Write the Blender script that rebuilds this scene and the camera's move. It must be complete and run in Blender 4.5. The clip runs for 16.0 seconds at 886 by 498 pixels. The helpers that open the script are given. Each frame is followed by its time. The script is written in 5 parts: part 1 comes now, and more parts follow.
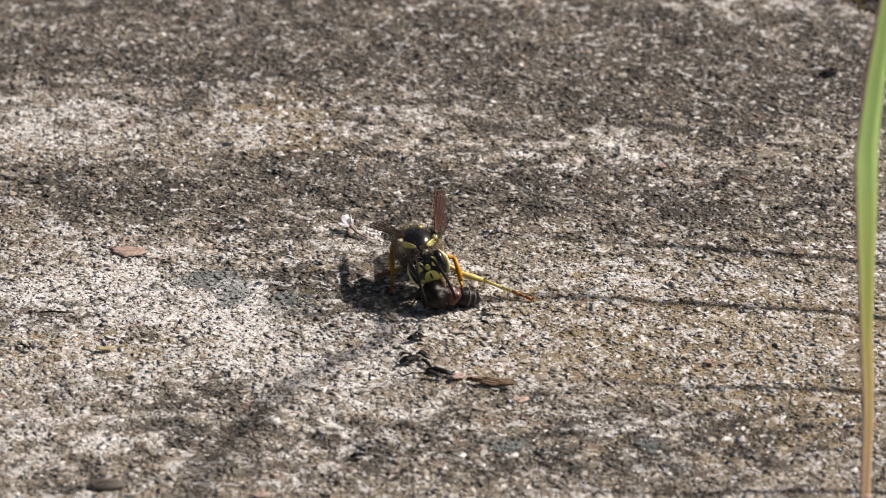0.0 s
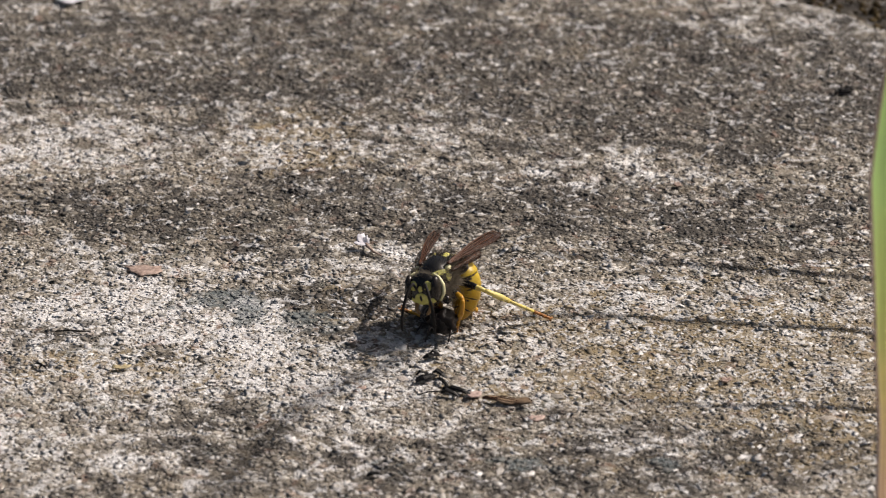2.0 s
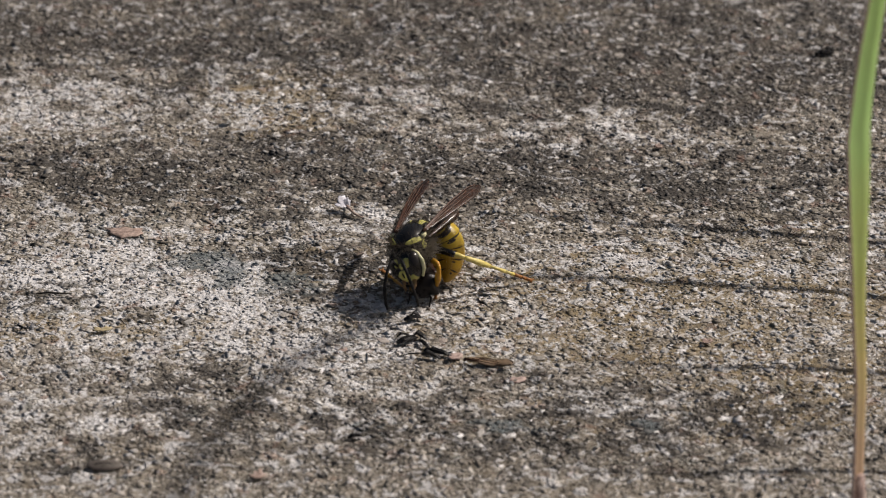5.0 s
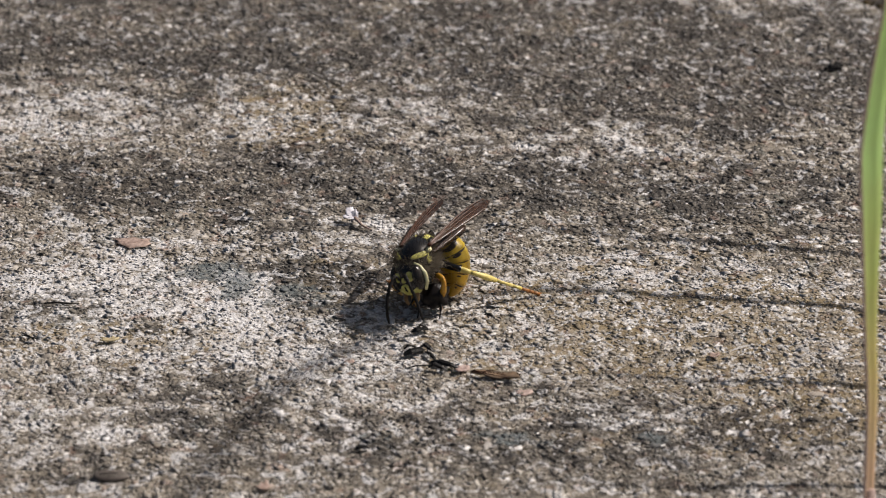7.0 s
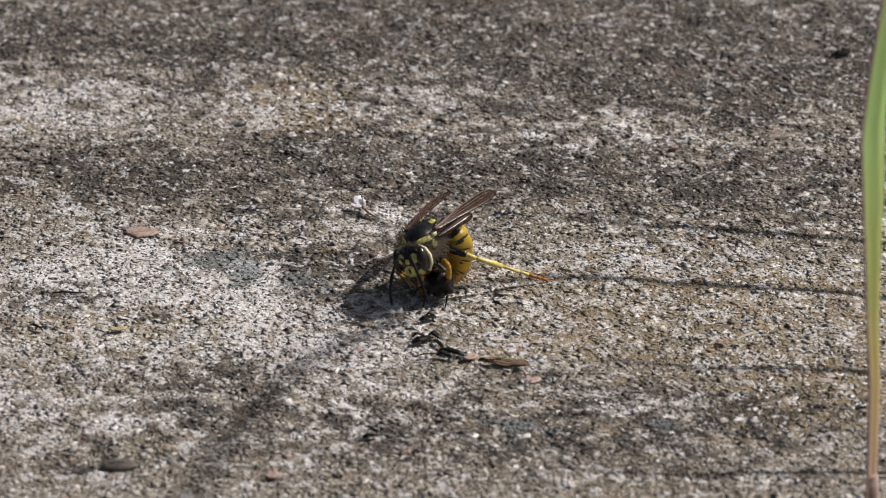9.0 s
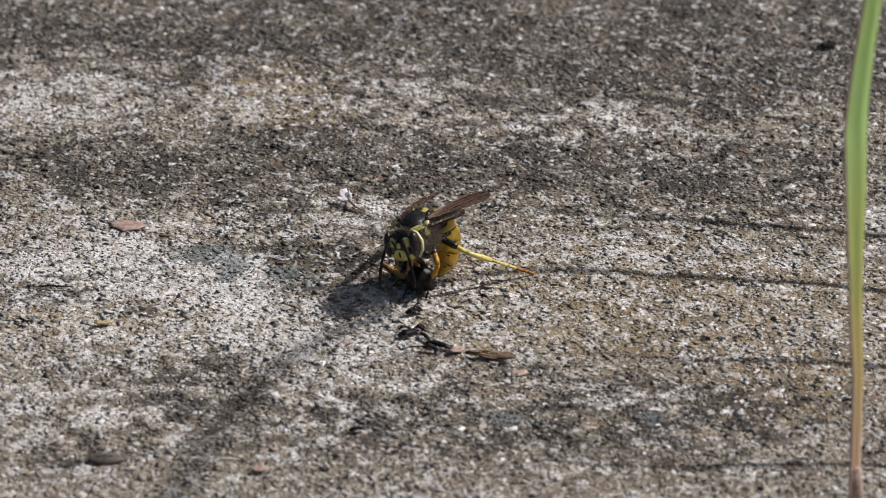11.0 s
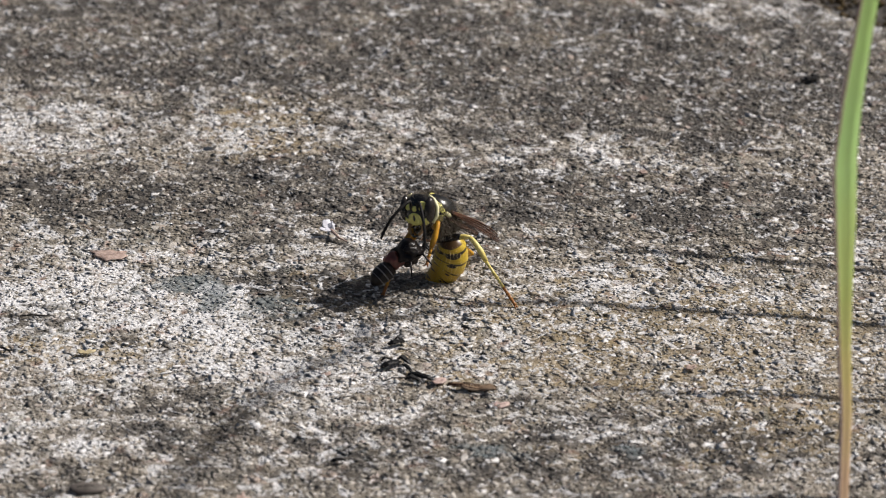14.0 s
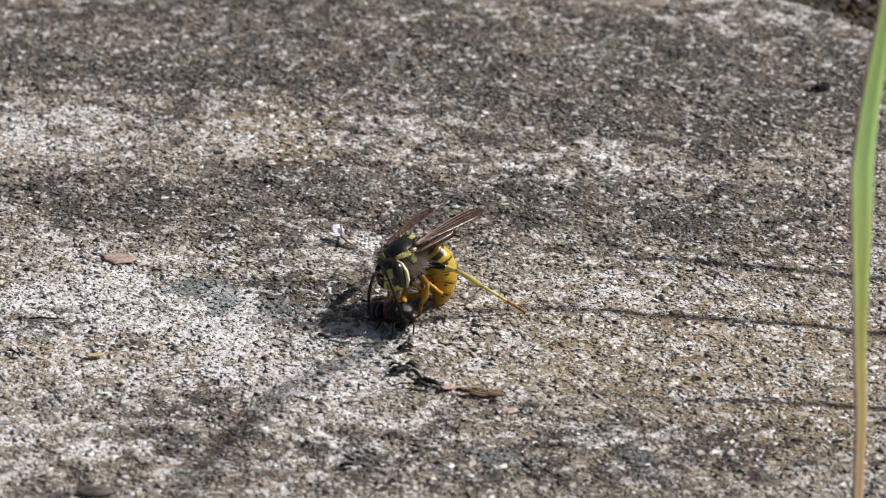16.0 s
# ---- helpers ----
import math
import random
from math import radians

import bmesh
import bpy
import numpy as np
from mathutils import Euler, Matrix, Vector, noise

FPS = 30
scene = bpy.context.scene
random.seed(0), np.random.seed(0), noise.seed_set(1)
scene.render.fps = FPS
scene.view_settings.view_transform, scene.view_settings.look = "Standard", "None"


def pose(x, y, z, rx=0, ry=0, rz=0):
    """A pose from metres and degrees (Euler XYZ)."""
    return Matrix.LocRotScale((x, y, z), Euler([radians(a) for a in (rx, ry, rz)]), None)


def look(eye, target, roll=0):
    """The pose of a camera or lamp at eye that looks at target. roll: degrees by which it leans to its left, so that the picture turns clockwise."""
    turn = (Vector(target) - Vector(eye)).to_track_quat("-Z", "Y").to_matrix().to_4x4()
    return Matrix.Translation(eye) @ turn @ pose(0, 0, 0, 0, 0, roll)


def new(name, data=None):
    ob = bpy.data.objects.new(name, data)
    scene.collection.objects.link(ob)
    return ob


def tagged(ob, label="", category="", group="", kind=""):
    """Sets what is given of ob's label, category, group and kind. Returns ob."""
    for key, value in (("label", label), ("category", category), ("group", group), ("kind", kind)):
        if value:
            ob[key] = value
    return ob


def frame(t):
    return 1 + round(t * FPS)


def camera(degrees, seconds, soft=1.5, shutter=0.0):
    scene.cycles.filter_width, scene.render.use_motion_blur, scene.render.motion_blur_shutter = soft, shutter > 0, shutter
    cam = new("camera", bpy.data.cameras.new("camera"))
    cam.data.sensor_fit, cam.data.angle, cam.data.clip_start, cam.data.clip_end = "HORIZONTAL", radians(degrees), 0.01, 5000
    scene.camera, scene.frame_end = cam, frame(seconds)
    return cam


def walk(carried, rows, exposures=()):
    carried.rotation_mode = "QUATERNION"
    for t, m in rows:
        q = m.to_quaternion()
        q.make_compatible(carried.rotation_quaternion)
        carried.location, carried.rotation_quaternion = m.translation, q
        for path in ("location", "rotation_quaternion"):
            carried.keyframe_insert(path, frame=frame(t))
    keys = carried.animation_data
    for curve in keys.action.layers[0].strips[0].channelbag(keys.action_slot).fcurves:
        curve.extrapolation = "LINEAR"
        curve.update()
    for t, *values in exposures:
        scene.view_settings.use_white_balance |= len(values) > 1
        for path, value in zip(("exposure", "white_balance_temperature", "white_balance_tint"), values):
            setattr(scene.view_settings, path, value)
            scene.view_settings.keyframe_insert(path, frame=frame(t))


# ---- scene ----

# ---- camera: fixed stand, small turns of a hand-held long lens ----
cam = camera(10.0, 16.0, soft=1.1)
EYE = (0.0018, -0.4222, 0.2199)
TURNS = [
    (0.0, 0.000, -27.000, 0.000),
    (0.5, -0.111, -26.866, 0.262),
    (1.0, -0.201, -26.777, 0.142),
    (1.5, 0.028, -26.770, -0.068),
    (2.0, 0.203, -26.789, -0.147),
    (2.5, 0.403, -26.582, -0.305),
    (3.0, 0.270, -26.551, -0.035),
    (3.5, 0.390, -26.892, -0.109),
    (4.0, -0.073, -27.059, -0.173),
    (4.5, -0.164, -27.116, -0.075),
    (5.0, -0.039, -27.221, -0.100),
    (5.2, 0.058, -27.186, -0.131),
    (7.3, 0.023, -27.082, 0.248),
    (7.5, -0.076, -27.132, 0.182),
    (8.0, -0.043, -27.164, 0.162),
    (8.2, 0.171, -27.200, 0.049),
    (10.3, 0.046, -27.225, -0.193),
    (10.5, 0.079, -27.174, -0.131),
    (11.0, -0.020, -27.299, -0.087),
    (11.5, 0.273, -27.366, -0.070),
    (12.0, 0.075, -27.226, 0.111),
    (12.5, -0.030, -27.229, 0.340),
    (13.0, 0.075, -27.163, 0.266),
    (13.5, -0.032, -26.992, 0.221),
    (14.0, -0.238, -26.942, 0.326),
    (14.5, 0.054, -26.899, 0.274),
    (15.0, 0.004, -26.892, 0.386),
    (15.5, -0.023, -26.750, 0.503),
    (16.0, -0.118, -26.881, 0.658),
]
cam.data.dof.use_dof, cam.data.dof.focus_distance, cam.data.dof.aperture_fstop = True, 0.479, 62
walk(cam, [(t, pose(*EYE, 0, 0, yaw) @ pose(0, 0, 0, 90 + pitch, 0, 0) @ pose(0, 0, 0, 0, 0, roll)) for t, yaw, pitch, roll in TURNS],
     exposures=[(0.0, -0.13, 6780, 10), (2.0, -0.23, 6650, 10), (5.0, -0.58, 6550, 10), (7.5, -0.35, 6500, 10), (8.2, -0.40, 6470, 10), (10.5, -0.43, 6330, 9), (12.0, -0.37, 6250, 9), (14.5, -0.14, 6250, 8), (16.0, -0.12, 6250, 8)])

# ---- light: low sun from the side, clear sky ----
SUN = Vector((0.935, 0.355, 0.0)).normalized() * math.cos(radians(45)) + Vector((0, 0, math.sin(radians(45))))
world = bpy.data.worlds.new("world")
scene.world = world
world.use_nodes = True
sky = world.node_tree.nodes.new("ShaderNodeTexSky")
sky.sky_type, sky.sun_disc = "NISHITA", False
sky.dust_density, sky.ozone_density = 6.0, 0.4
sky.sun_elevation, sky.sun_rotation = radians(45), math.atan2(SUN.x, SUN.y)
background = world.node_tree.nodes["Background"]
background.inputs["Strength"].default_value = 0.055
world.node_tree.links.new(sky.outputs[0], background.inputs["Color"])
lamp = bpy.data.lights.new("sun", "SUN")
lamp.energy, lamp.angle, lamp.color = 5.0, radians(0.65), (1.0, 0.918, 0.86)
sun = new("sun", lamp)
sun.matrix_world = look(SUN, (0, 0, 0))

# ---- materials ----


class Nodes:
    """A small wrapper for writing node materials."""

    def __init__(self, name):
        self.mat = bpy.data.materials.new(name)
        self.mat.use_nodes = True
        self.tree = self.mat.node_tree
        self.shader = self.tree.nodes["Principled BSDF"]

    def add(self, kind, **inputs):
        node = self.tree.nodes.new("ShaderNode" + kind)
        for key, value in inputs.items():
            self.put(node.inputs[key.replace("_", " ")], value)
        return node

    def put(self, socket, value):
        if isinstance(value, bpy.types.NodeSocket):
            self.tree.links.new(value, socket)
        else:
            socket.default_value = value

    def set(self, **inputs):
        for key, value in inputs.items():
            self.put(self.shader.inputs[key.replace("_", " ")], value)

    def mix(self, factor, a, b, blend="MIX"):
        node = self.tree.nodes.new("ShaderNodeMix")
        node.data_type, node.blend_type = "RGBA", blend
        for i, value in ((0, factor), (6, a), (7, b)):
            self.put(node.inputs[i], value)
        return node.outputs[2]

    def maths(self, op, a, b=0.0):
        node = self.tree.nodes.new("ShaderNodeMath")
        node.operation = op
        self.put(node.inputs[0], a)
        self.put(node.inputs[1], b)
        return node.outputs[0]

    def ramp(self, factor, *stops):
        node = self.tree.nodes.new("ShaderNodeValToRGB")
        ramp = node.color_ramp
        while len(ramp.elements) < len(stops):
            ramp.elements.new(0.5)
        for element, (at, colour) in zip(ramp.elements, stops):
            element.position, element.color = at, (*colour, 1) if len(colour) == 3 else colour
        self.put(node.inputs[0], factor)
        return node.outputs[0]

    def noise(self, scale, detail=4.0, rough=0.6, vector=None):
        node = self.add("TexNoise", Scale=scale, Detail=detail, Roughness=rough)
        if vector is None:
            vector = self.add("TexCoord").outputs["Object"]
        self.put(node.inputs["Vector"], vector)
        return node.outputs["Fac"]

    def bump(self, height, strength, distance):
        self.set(Normal=self.add("Bump", Strength=strength, Distance=distance, Height=height).outputs[0])


def grey(v):
    return (v, v, v, 1)


def stained(n, base):
    """Dirt, lichen, moss and some painted shade over a mineral colour, from the colour layers of the mesh."""
    layers = n.add("Attribute")
    layers.attribute_name = "stain_shade"
    parts = n.add("SeparateColor")
    n.put(parts.inputs[0], layers.outputs["Color"])
    lichen = n.add("Attribute")
    lichen.attribute_name = "lichen"
    slate = lichen.outputs["Fac"]
    crust = n.ramp(n.noise(2100, 4, 0.62), (0.43, (0.0, 0.0, 0.0)), (0.51, (1, 1, 1)))
    base = n.mix(n.maths("MULTIPLY", n.maths("MULTIPLY", parts.outputs[2], 0.95), crust), base, (0.83, 0.815, 0.81, 1))
    base = n.mix(n.maths("MULTIPLY", parts.outputs[1], 0.86), base, (0.280, 0.216, 0.122, 1))
    worn = n.ramp(n.noise(2400, 4, 0.65), (0.42, (1, 1, 1)), (0.60, (0.45, 0.45, 0.45)))
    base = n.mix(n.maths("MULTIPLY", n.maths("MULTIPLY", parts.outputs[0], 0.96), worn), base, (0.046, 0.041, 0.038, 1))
    # soot blotches, brown scale and pale lichen flakes a few millimetres wide
    def layer(scale, low, high, shift, warp):
        node = n.add("TexNoise", Scale=scale, Detail=6.0, Roughness=0.62, Distortion=warp)
        n.put(node.inputs["Vector"], n.add("TexCoord").outputs["Object"])
        return n.ramp(n.maths("ADD", node.outputs["Fac"], shift), (low, (0, 0, 0)), (high, (1, 1, 1)))
    dark, pale = parts.outputs[0], parts.outputs[2]
    base = n.mix(n.maths("MULTIPLY", layer(210, 0.53, 0.62, 0.0, 0.8), 0.26), base, (0.235, 0.19, 0.13, 1))
    base = n.mix(n.maths("MULTIPLY", layer(430, 0.585, 0.66, 0.0, 0.5), 0.38), base, (0.27, 0.15, 0.115, 1))
    base = n.mix(n.maths("MULTIPLY", layer(350, 0.59, 0.67, -0.01, 0.9), 0.38), base, (0.135, 0.165, 0.155, 1))
    broad = layer(125, 0.52, 0.63, n.maths("MULTIPLY", dark, 0.07), 0.6)
    base = n.mix(n.maths("MULTIPLY", broad, n.maths("ADD", 0.12, n.maths("MULTIPLY", dark, 0.62))), base, (0.050, 0.045, 0.041, 1))
    soot = layer(330, 0.545, 0.62, n.maths("MULTIPLY", dark, 0.05), 1.0)
    base = n.mix(n.maths("MULTIPLY", soot, n.maths("ADD", 0.17, n.maths("MULTIPLY", dark, 0.68))), base, (0.044, 0.040, 0.037, 1))
    shift = n.maths("SUBTRACT", n.maths("MULTIPLY", pale, 0.05), n.maths("MULTIPLY", dark, 0.045))
    flake = layer(480, 0.545, 0.585, shift, 1.6)
    base = n.mix(n.maths("MULTIPLY", flake, 0.58), base, (0.72, 0.72, 0.735, 1))
    return n.mix(n.maths("MULTIPLY", slate, 0.80), base, (0.12, 0.148, 0.158, 1))


def local_tone(n):
    """Patches of cement skin, a few grains wide, light and dark."""
    patchy = n.maths("ADD", n.maths("MULTIPLY", n.noise(620, 5, 0.68), 0.62), n.maths("MULTIPLY", n.noise(210, 4, 0.62), 0.38))
    return n.ramp(patchy, (0.36, (0.035, 0.030, 0.024)), (0.48, (0.115, 0.100, 0.080)), (0.57, (0.27, 0.24, 0.20)), (0.67, (0.62, 0.57, 0.50)))


def concrete_material():
    n = Nodes("weathered_concrete")
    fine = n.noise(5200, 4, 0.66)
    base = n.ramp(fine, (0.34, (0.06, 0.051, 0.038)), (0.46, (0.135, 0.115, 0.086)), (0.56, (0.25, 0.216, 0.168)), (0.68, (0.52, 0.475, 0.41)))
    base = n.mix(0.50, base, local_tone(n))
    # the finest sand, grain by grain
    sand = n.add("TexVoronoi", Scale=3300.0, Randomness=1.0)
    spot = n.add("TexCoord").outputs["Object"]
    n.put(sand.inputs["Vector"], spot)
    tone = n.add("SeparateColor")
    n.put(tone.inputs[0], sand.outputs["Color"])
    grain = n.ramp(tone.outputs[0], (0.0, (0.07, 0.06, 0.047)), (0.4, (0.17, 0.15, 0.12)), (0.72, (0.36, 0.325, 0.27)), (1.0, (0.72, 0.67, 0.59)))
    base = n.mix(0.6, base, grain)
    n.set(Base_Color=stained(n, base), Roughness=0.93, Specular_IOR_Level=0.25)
    n.bump(n.maths("SUBTRACT", n.maths("MULTIPLY", fine, 0.8), sand.outputs["Distance"]), 0.7, 0.00014)
    return n.mat


def grit_material():
    n = Nodes("concrete_grit")
    pick = n.add("NewGeometry").outputs["Random Per Island"]
    base = n.ramp(pick, (0.0, (0.18, 0.158, 0.127)), (0.25, (0.25, 0.22, 0.178)), (0.50, (0.36, 0.322, 0.265)), (0.70, (0.50, 0.455, 0.39)),
                  (0.79, (0.84, 0.79, 0.71)), (0.93, (0.94, 0.90, 0.84)), (0.965, (0.42, 0.31, 0.25)), (1.0, (0.92, 0.885, 0.84)))
    grain = n.noise(5200, 3, 0.6)
    base = n.mix(0.22, base, n.ramp(grain, (0.3, (0.06, 0.052, 0.042)), (0.7, (0.60, 0.55, 0.48))))
    base = n.mix(0.40, base, local_tone(n))
    other = n.maths("FRACT", n.maths("MULTIPLY", pick, 61.7))
    smooth = n.ramp(other, (0.0, (0.74, 0.74, 0.74)), (0.84, (0.70, 0.70, 0.70)), (0.90, (0.26, 0.26, 0.26)), (1.0, (0.2, 0.2, 0.2)))
    n.set(Base_Color=stained(n, base), Roughness=smooth, Specular_IOR_Level=0.5)
    n.bump(grain, 0.35, 0.00003)
    return n.mat


def pebble_material():
    n = Nodes("pebble_stone")
    pick = n.add("ObjectInfo").outputs["Random"]
    base = n.ramp(pick, (0.0, (0.20, 0.18, 0.155)), (0.25, (0.40, 0.37, 0.33)), (0.5, (0.58, 0.55, 0.51)), (0.75, (0.46, 0.41, 0.34)), (0.9, (0.40, 0.30, 0.25)), (1.0, (0.66, 0.64, 0.61)))
    grain = n.noise(2400, 5, 0.65)
    base = n.mix(0.45, base, n.ramp(grain, (0.32, (0.13, 0.115, 0.10)), (0.68, (0.52, 0.48, 0.43))))
    n.set(Base_Color=base, Roughness=0.7, Specular_IOR_Level=0.4)
    n.bump(grain, 0.5, 0.00015)
    return n.mat


def plain_material(name, dark, light, scale, rough=0.6, bump=0.3, gloss=0.5, **more):
    """A two-tone mottled surface with fine relief."""
    n = Nodes(name)
    fac = n.noise(scale, 5, 0.62)
    n.set(Base_Color=n.ramp(fac, (0.32, dark), (0.7, light)), Roughness=rough, Specular_IOR_Level=gloss, **more)
    if bump:
        n.bump(fac, bump, 0.0001)
    return n.mat


def abdomen_material():
    n = Nodes("banded_abdomen")
    uv = n.add("UVMap").outputs[0]
    split = n.add("SeparateXYZ")
    n.put(split.inputs[0], uv)
    along, around = split.outputs[0], split.outputs[1]
    wobble = n.maths("MULTIPLY", n.maths("SUBTRACT", n.noise(900, 2), 0.5), 0.05)
    seg = n.maths("FRACT", n.maths("ADD", n.maths("MULTIPLY", along, 6.0), wobble))
    # around: 0 on the back, 1 on the belly
    stray = n.noise(420, 2)
    scallop = n.maths("MULTIPLY", n.maths("COSINE", n.maths("MULTIPLY", around, 12.5)), 0.085)
    waist = n.maths("MULTIPLY", n.maths("MAXIMUM", n.maths("SUBTRACT", 0.42, along), 0.0), 1.15)
    width = n.maths("ADD", n.maths("ADD", waist, 0.095), scallop)
    band = n.maths("LESS_THAN", seg, n.maths("MULTIPLY", width, n.maths("SUBTRACT", 1.05, n.maths("MULTIPLY", around, 0.7))))
    # a dark drop on each flank, largest on the second ring
    swell = n.maths("ADD", 0.055, n.maths("MULTIPLY", n.maths("MAXIMUM", n.maths("SUBTRACT", 0.5, along), 0.0), 0.42))
    da = n.maths("DIVIDE", n.maths("SUBTRACT", around, n.maths("ADD", 0.30, n.maths("MULTIPLY", stray, 0.22))), swell)
    ds = n.maths("DIVIDE", n.maths("SUBTRACT", seg, 0.30), n.maths("MULTIPLY", swell, 1.5))
    drop = n.maths("LESS_THAN", n.maths("ADD", n.maths("MULTIPLY", da, da), n.maths("MULTIPLY", ds, ds)), 1.0)
    first = n.maths("MULTIPLY", n.maths("LESS_THAN", along, 0.10), n.maths("LESS_THAN", around, 0.75))
    dark = n.maths("MAXIMUM", n.maths("MAXIMUM", band, drop), first)
    yellow = n.ramp(n.noise(1500, 4), (0.3, (0.44, 0.29, 0.018)), (0.7, (0.64, 0.47, 0.045)))
    # amber towards the tail: the underside's shade and light shining through, put into the colour
    yellow = n.mix(n.ramp(along, (0.38, (0, 0, 0)), (0.85, (0.6, 0.6, 0.6))), yellow, (0.44, 0.20, 0.014, 1))
    n.set(Base_Color=n.mix(dark, yellow, n.mix(first, (0.018, 0.013, 0.009, 1), (0.085, 0.045, 0.016, 1))), Roughness=0.34, Specular_IOR_Level=0.5)
    n.bump(n.noise(9000, 3), 0.25, 0.00004)
    return n.mat


def wing_material():
    n = Nodes("smoky_wing")
    fac = n.noise(1400, 4)
    n.set(Base_Color=n.ramp(fac, (0.3, (0.032, 0.014, 0.009)), (0.7, (0.078, 0.036, 0.022))), Roughness=0.22, Alpha=0.68, Specular_IOR_Level=0.5, IOR=1.5)
    n.bump(n.noise(4000, 3), 0.3, 0.00006)
    return n.mat


def blade_material():
    n = Nodes("grass_blade")
    geo = n.add("SeparateXYZ")
    n.put(geo.inputs[0], n.add("TexCoord").outputs["Object"])
    height = n.maths("ADD", n.maths("MULTIPLY", geo.outputs[2], 1000 / 64), n.maths("MULTIPLY", n.maths("SUBTRACT", n.noise(300, 3), 0.5), 0.12))
    base = n.ramp(height, (0.0, (0.80, 0.60, 0.48)), (0.16, (0.82, 0.64, 0.44)), (0.28, (0.80, 0.70, 0.34)), (0.42, (0.68, 0.76, 0.30)), (0.62, (0.64, 0.86, 0.40)), (1.0, (0.62, 0.80, 0.32)))
    stretched = n.add("Mapping", Scale=(5000, 5000, 60))
    n.put(stretched.inputs["Vector"], n.add("TexCoord").outputs["Object"])
    ribs = n.noise(1.0, 3, 0.5, stretched.outputs[0])
    base = n.mix(0.35, base, n.mix(1.0, base, n.ramp(ribs, (0.3, (0.45, 0.45, 0.4)), (0.7, (1, 1, 1))), "MULTIPLY"))
    n.set(Base_Color=base, Roughness=0.45, Transmission_Weight=0.0)
    thin = n.add("BsdfTranslucent", Color=base)
    both = n.add("MixShader", Fac=0.6)
    n.put(both.inputs[1], n.shader.outputs[0])
    n.put(both.inputs[2], thin.outputs[0])
    n.put(n.tree.nodes["Material Output"].inputs["Surface"], both.outputs[0])
    n.bump(ribs, 0.35, 0.0001)
    return n.mat


CONCRETE = concrete_material()
GRIT = grit_material()
PEBBLE = pebble_material()
MOSS = plain_material("dark_moss", (0.018, 0.014, 0.009), (0.12, 0.088, 0.045), 700, 0.95, 0.8, 0.1)
CHITIN = plain_material("black_chitin", (0.005, 0.005, 0.006), (0.014, 0.013, 0.013), 5000, 0.24, 0.12)
EYE_BLACK = plain_material("compound_eye", (0.012, 0.009, 0.007), (0.020, 0.015, 0.012), 12000, 0.16, 0.15, 0.6)
LEMON = plain_material("yellow_marking", (0.60, 0.56, 0.12), (0.80, 0.76, 0.26), 3000, 0.42, 0.2)
PALE = plain_material("pale_marking", (0.80, 0.75, 0.38), (0.88, 0.84, 0.55), 3000, 0.42, 0.2)
AMBER = plain_material("amber_leg", (0.46, 0.20, 0.015), (0.66, 0.36, 0.03), 2600, 0.4, 0.2)
STRAW = plain_material("yellow_leg", (0.70, 0.56, 0.13), (0.84, 0.72, 0.28), 2600, 0.42, 0.2)
RUST = plain_material("rusty_tarsus", (0.26, 0.10, 0.025), (0.46, 0.20, 0.055), 3000, 0.5, 0.3)
FEELER = plain_material("antenna_black", (0.007, 0.006, 0.006), (0.020, 0.018, 0.018), 4000, 0.6, 0.4, 0.22)
FUZZ = plain_material("pale_fuzz", (0.16, 0.13, 0.095), (0.33, 0.28, 0.21), 2000, 0.7, 0)
DOWN = plain_material("golden_down", (0.34, 0.24, 0.08), (0.56, 0.43, 0.18), 2000, 0.6, 0)
ABDOMEN = abdomen_material()
WING = wing_material()
VEIN = plain_material("wing_vein", (0.045, 0.016, 0.007), (0.11, 0.040, 0.016), 3000, 0.4, 0)
PREY_BLACK = plain_material("prey_shell", (0.003, 0.003, 0.004), (0.016, 0.010, 0.008), 2600, 0.36, 0.7, 0.28)
CRUMB = plain_material("black_crumb", (0.002, 0.002, 0.002), (0.012, 0.011, 0.011), 2600, 0.42, 0.7, 0.25)
SCRAP = plain_material("torn_membrane", (0.13, 0.085, 0.05), (0.30, 0.21, 0.135), 1500, 0.6, 0.6)
PREY_RED = plain_material("prey_flesh", (0.05, 0.014, 0.010), (0.20, 0.055, 0.038), 1800, 0.35, 0.5)
PREY_GREY = plain_material("prey_rim", (0.07, 0.065, 0.065), (0.24, 0.22, 0.225), 3000, 0.4, 0.2)
LEAF = plain_material("dry_leaf", (0.20, 0.135, 0.11), (0.54, 0.41, 0.35), 1900, 0.75, 0.8)
PETAL = plain_material("white_petal", (0.52, 0.51, 0.57), (0.80, 0.79, 0.85), 1200, 0.55, 0.2)
HUSK = plain_material("brown_husk", (0.20, 0.11, 0.045), (0.42, 0.26, 0.12), 1500, 0.6, 0.5)
PINK = plain_material("pink_flake", (0.30, 0.20, 0.17), (0.60, 0.47, 0.42), 2600, 0.75, 0.6)
TWIG = plain_material("dark_twig", (0.006, 0.005, 0.004), (0.030, 0.023, 0.017), 1500, 0.7, 0.5)
SEED = plain_material("grey_seed", (0.075, 0.062, 0.052), (0.17, 0.145, 0.125), 1400, 0.6, 0.5)
OCHRE = plain_material("ochre_flake", (0.36, 0.29, 0.16), (0.56, 0.48, 0.30), 1500, 0.7, 0.4)
BLADE = blade_material()
STEM = plain_material("grass_stem", (0.13, 0.17, 0.03), (0.26, 0.30, 0.07), 700, 0.5, 0.3)

# ---- mesh helpers; all shapes are written in units of 0.85 mm ----
MM = 0.00085


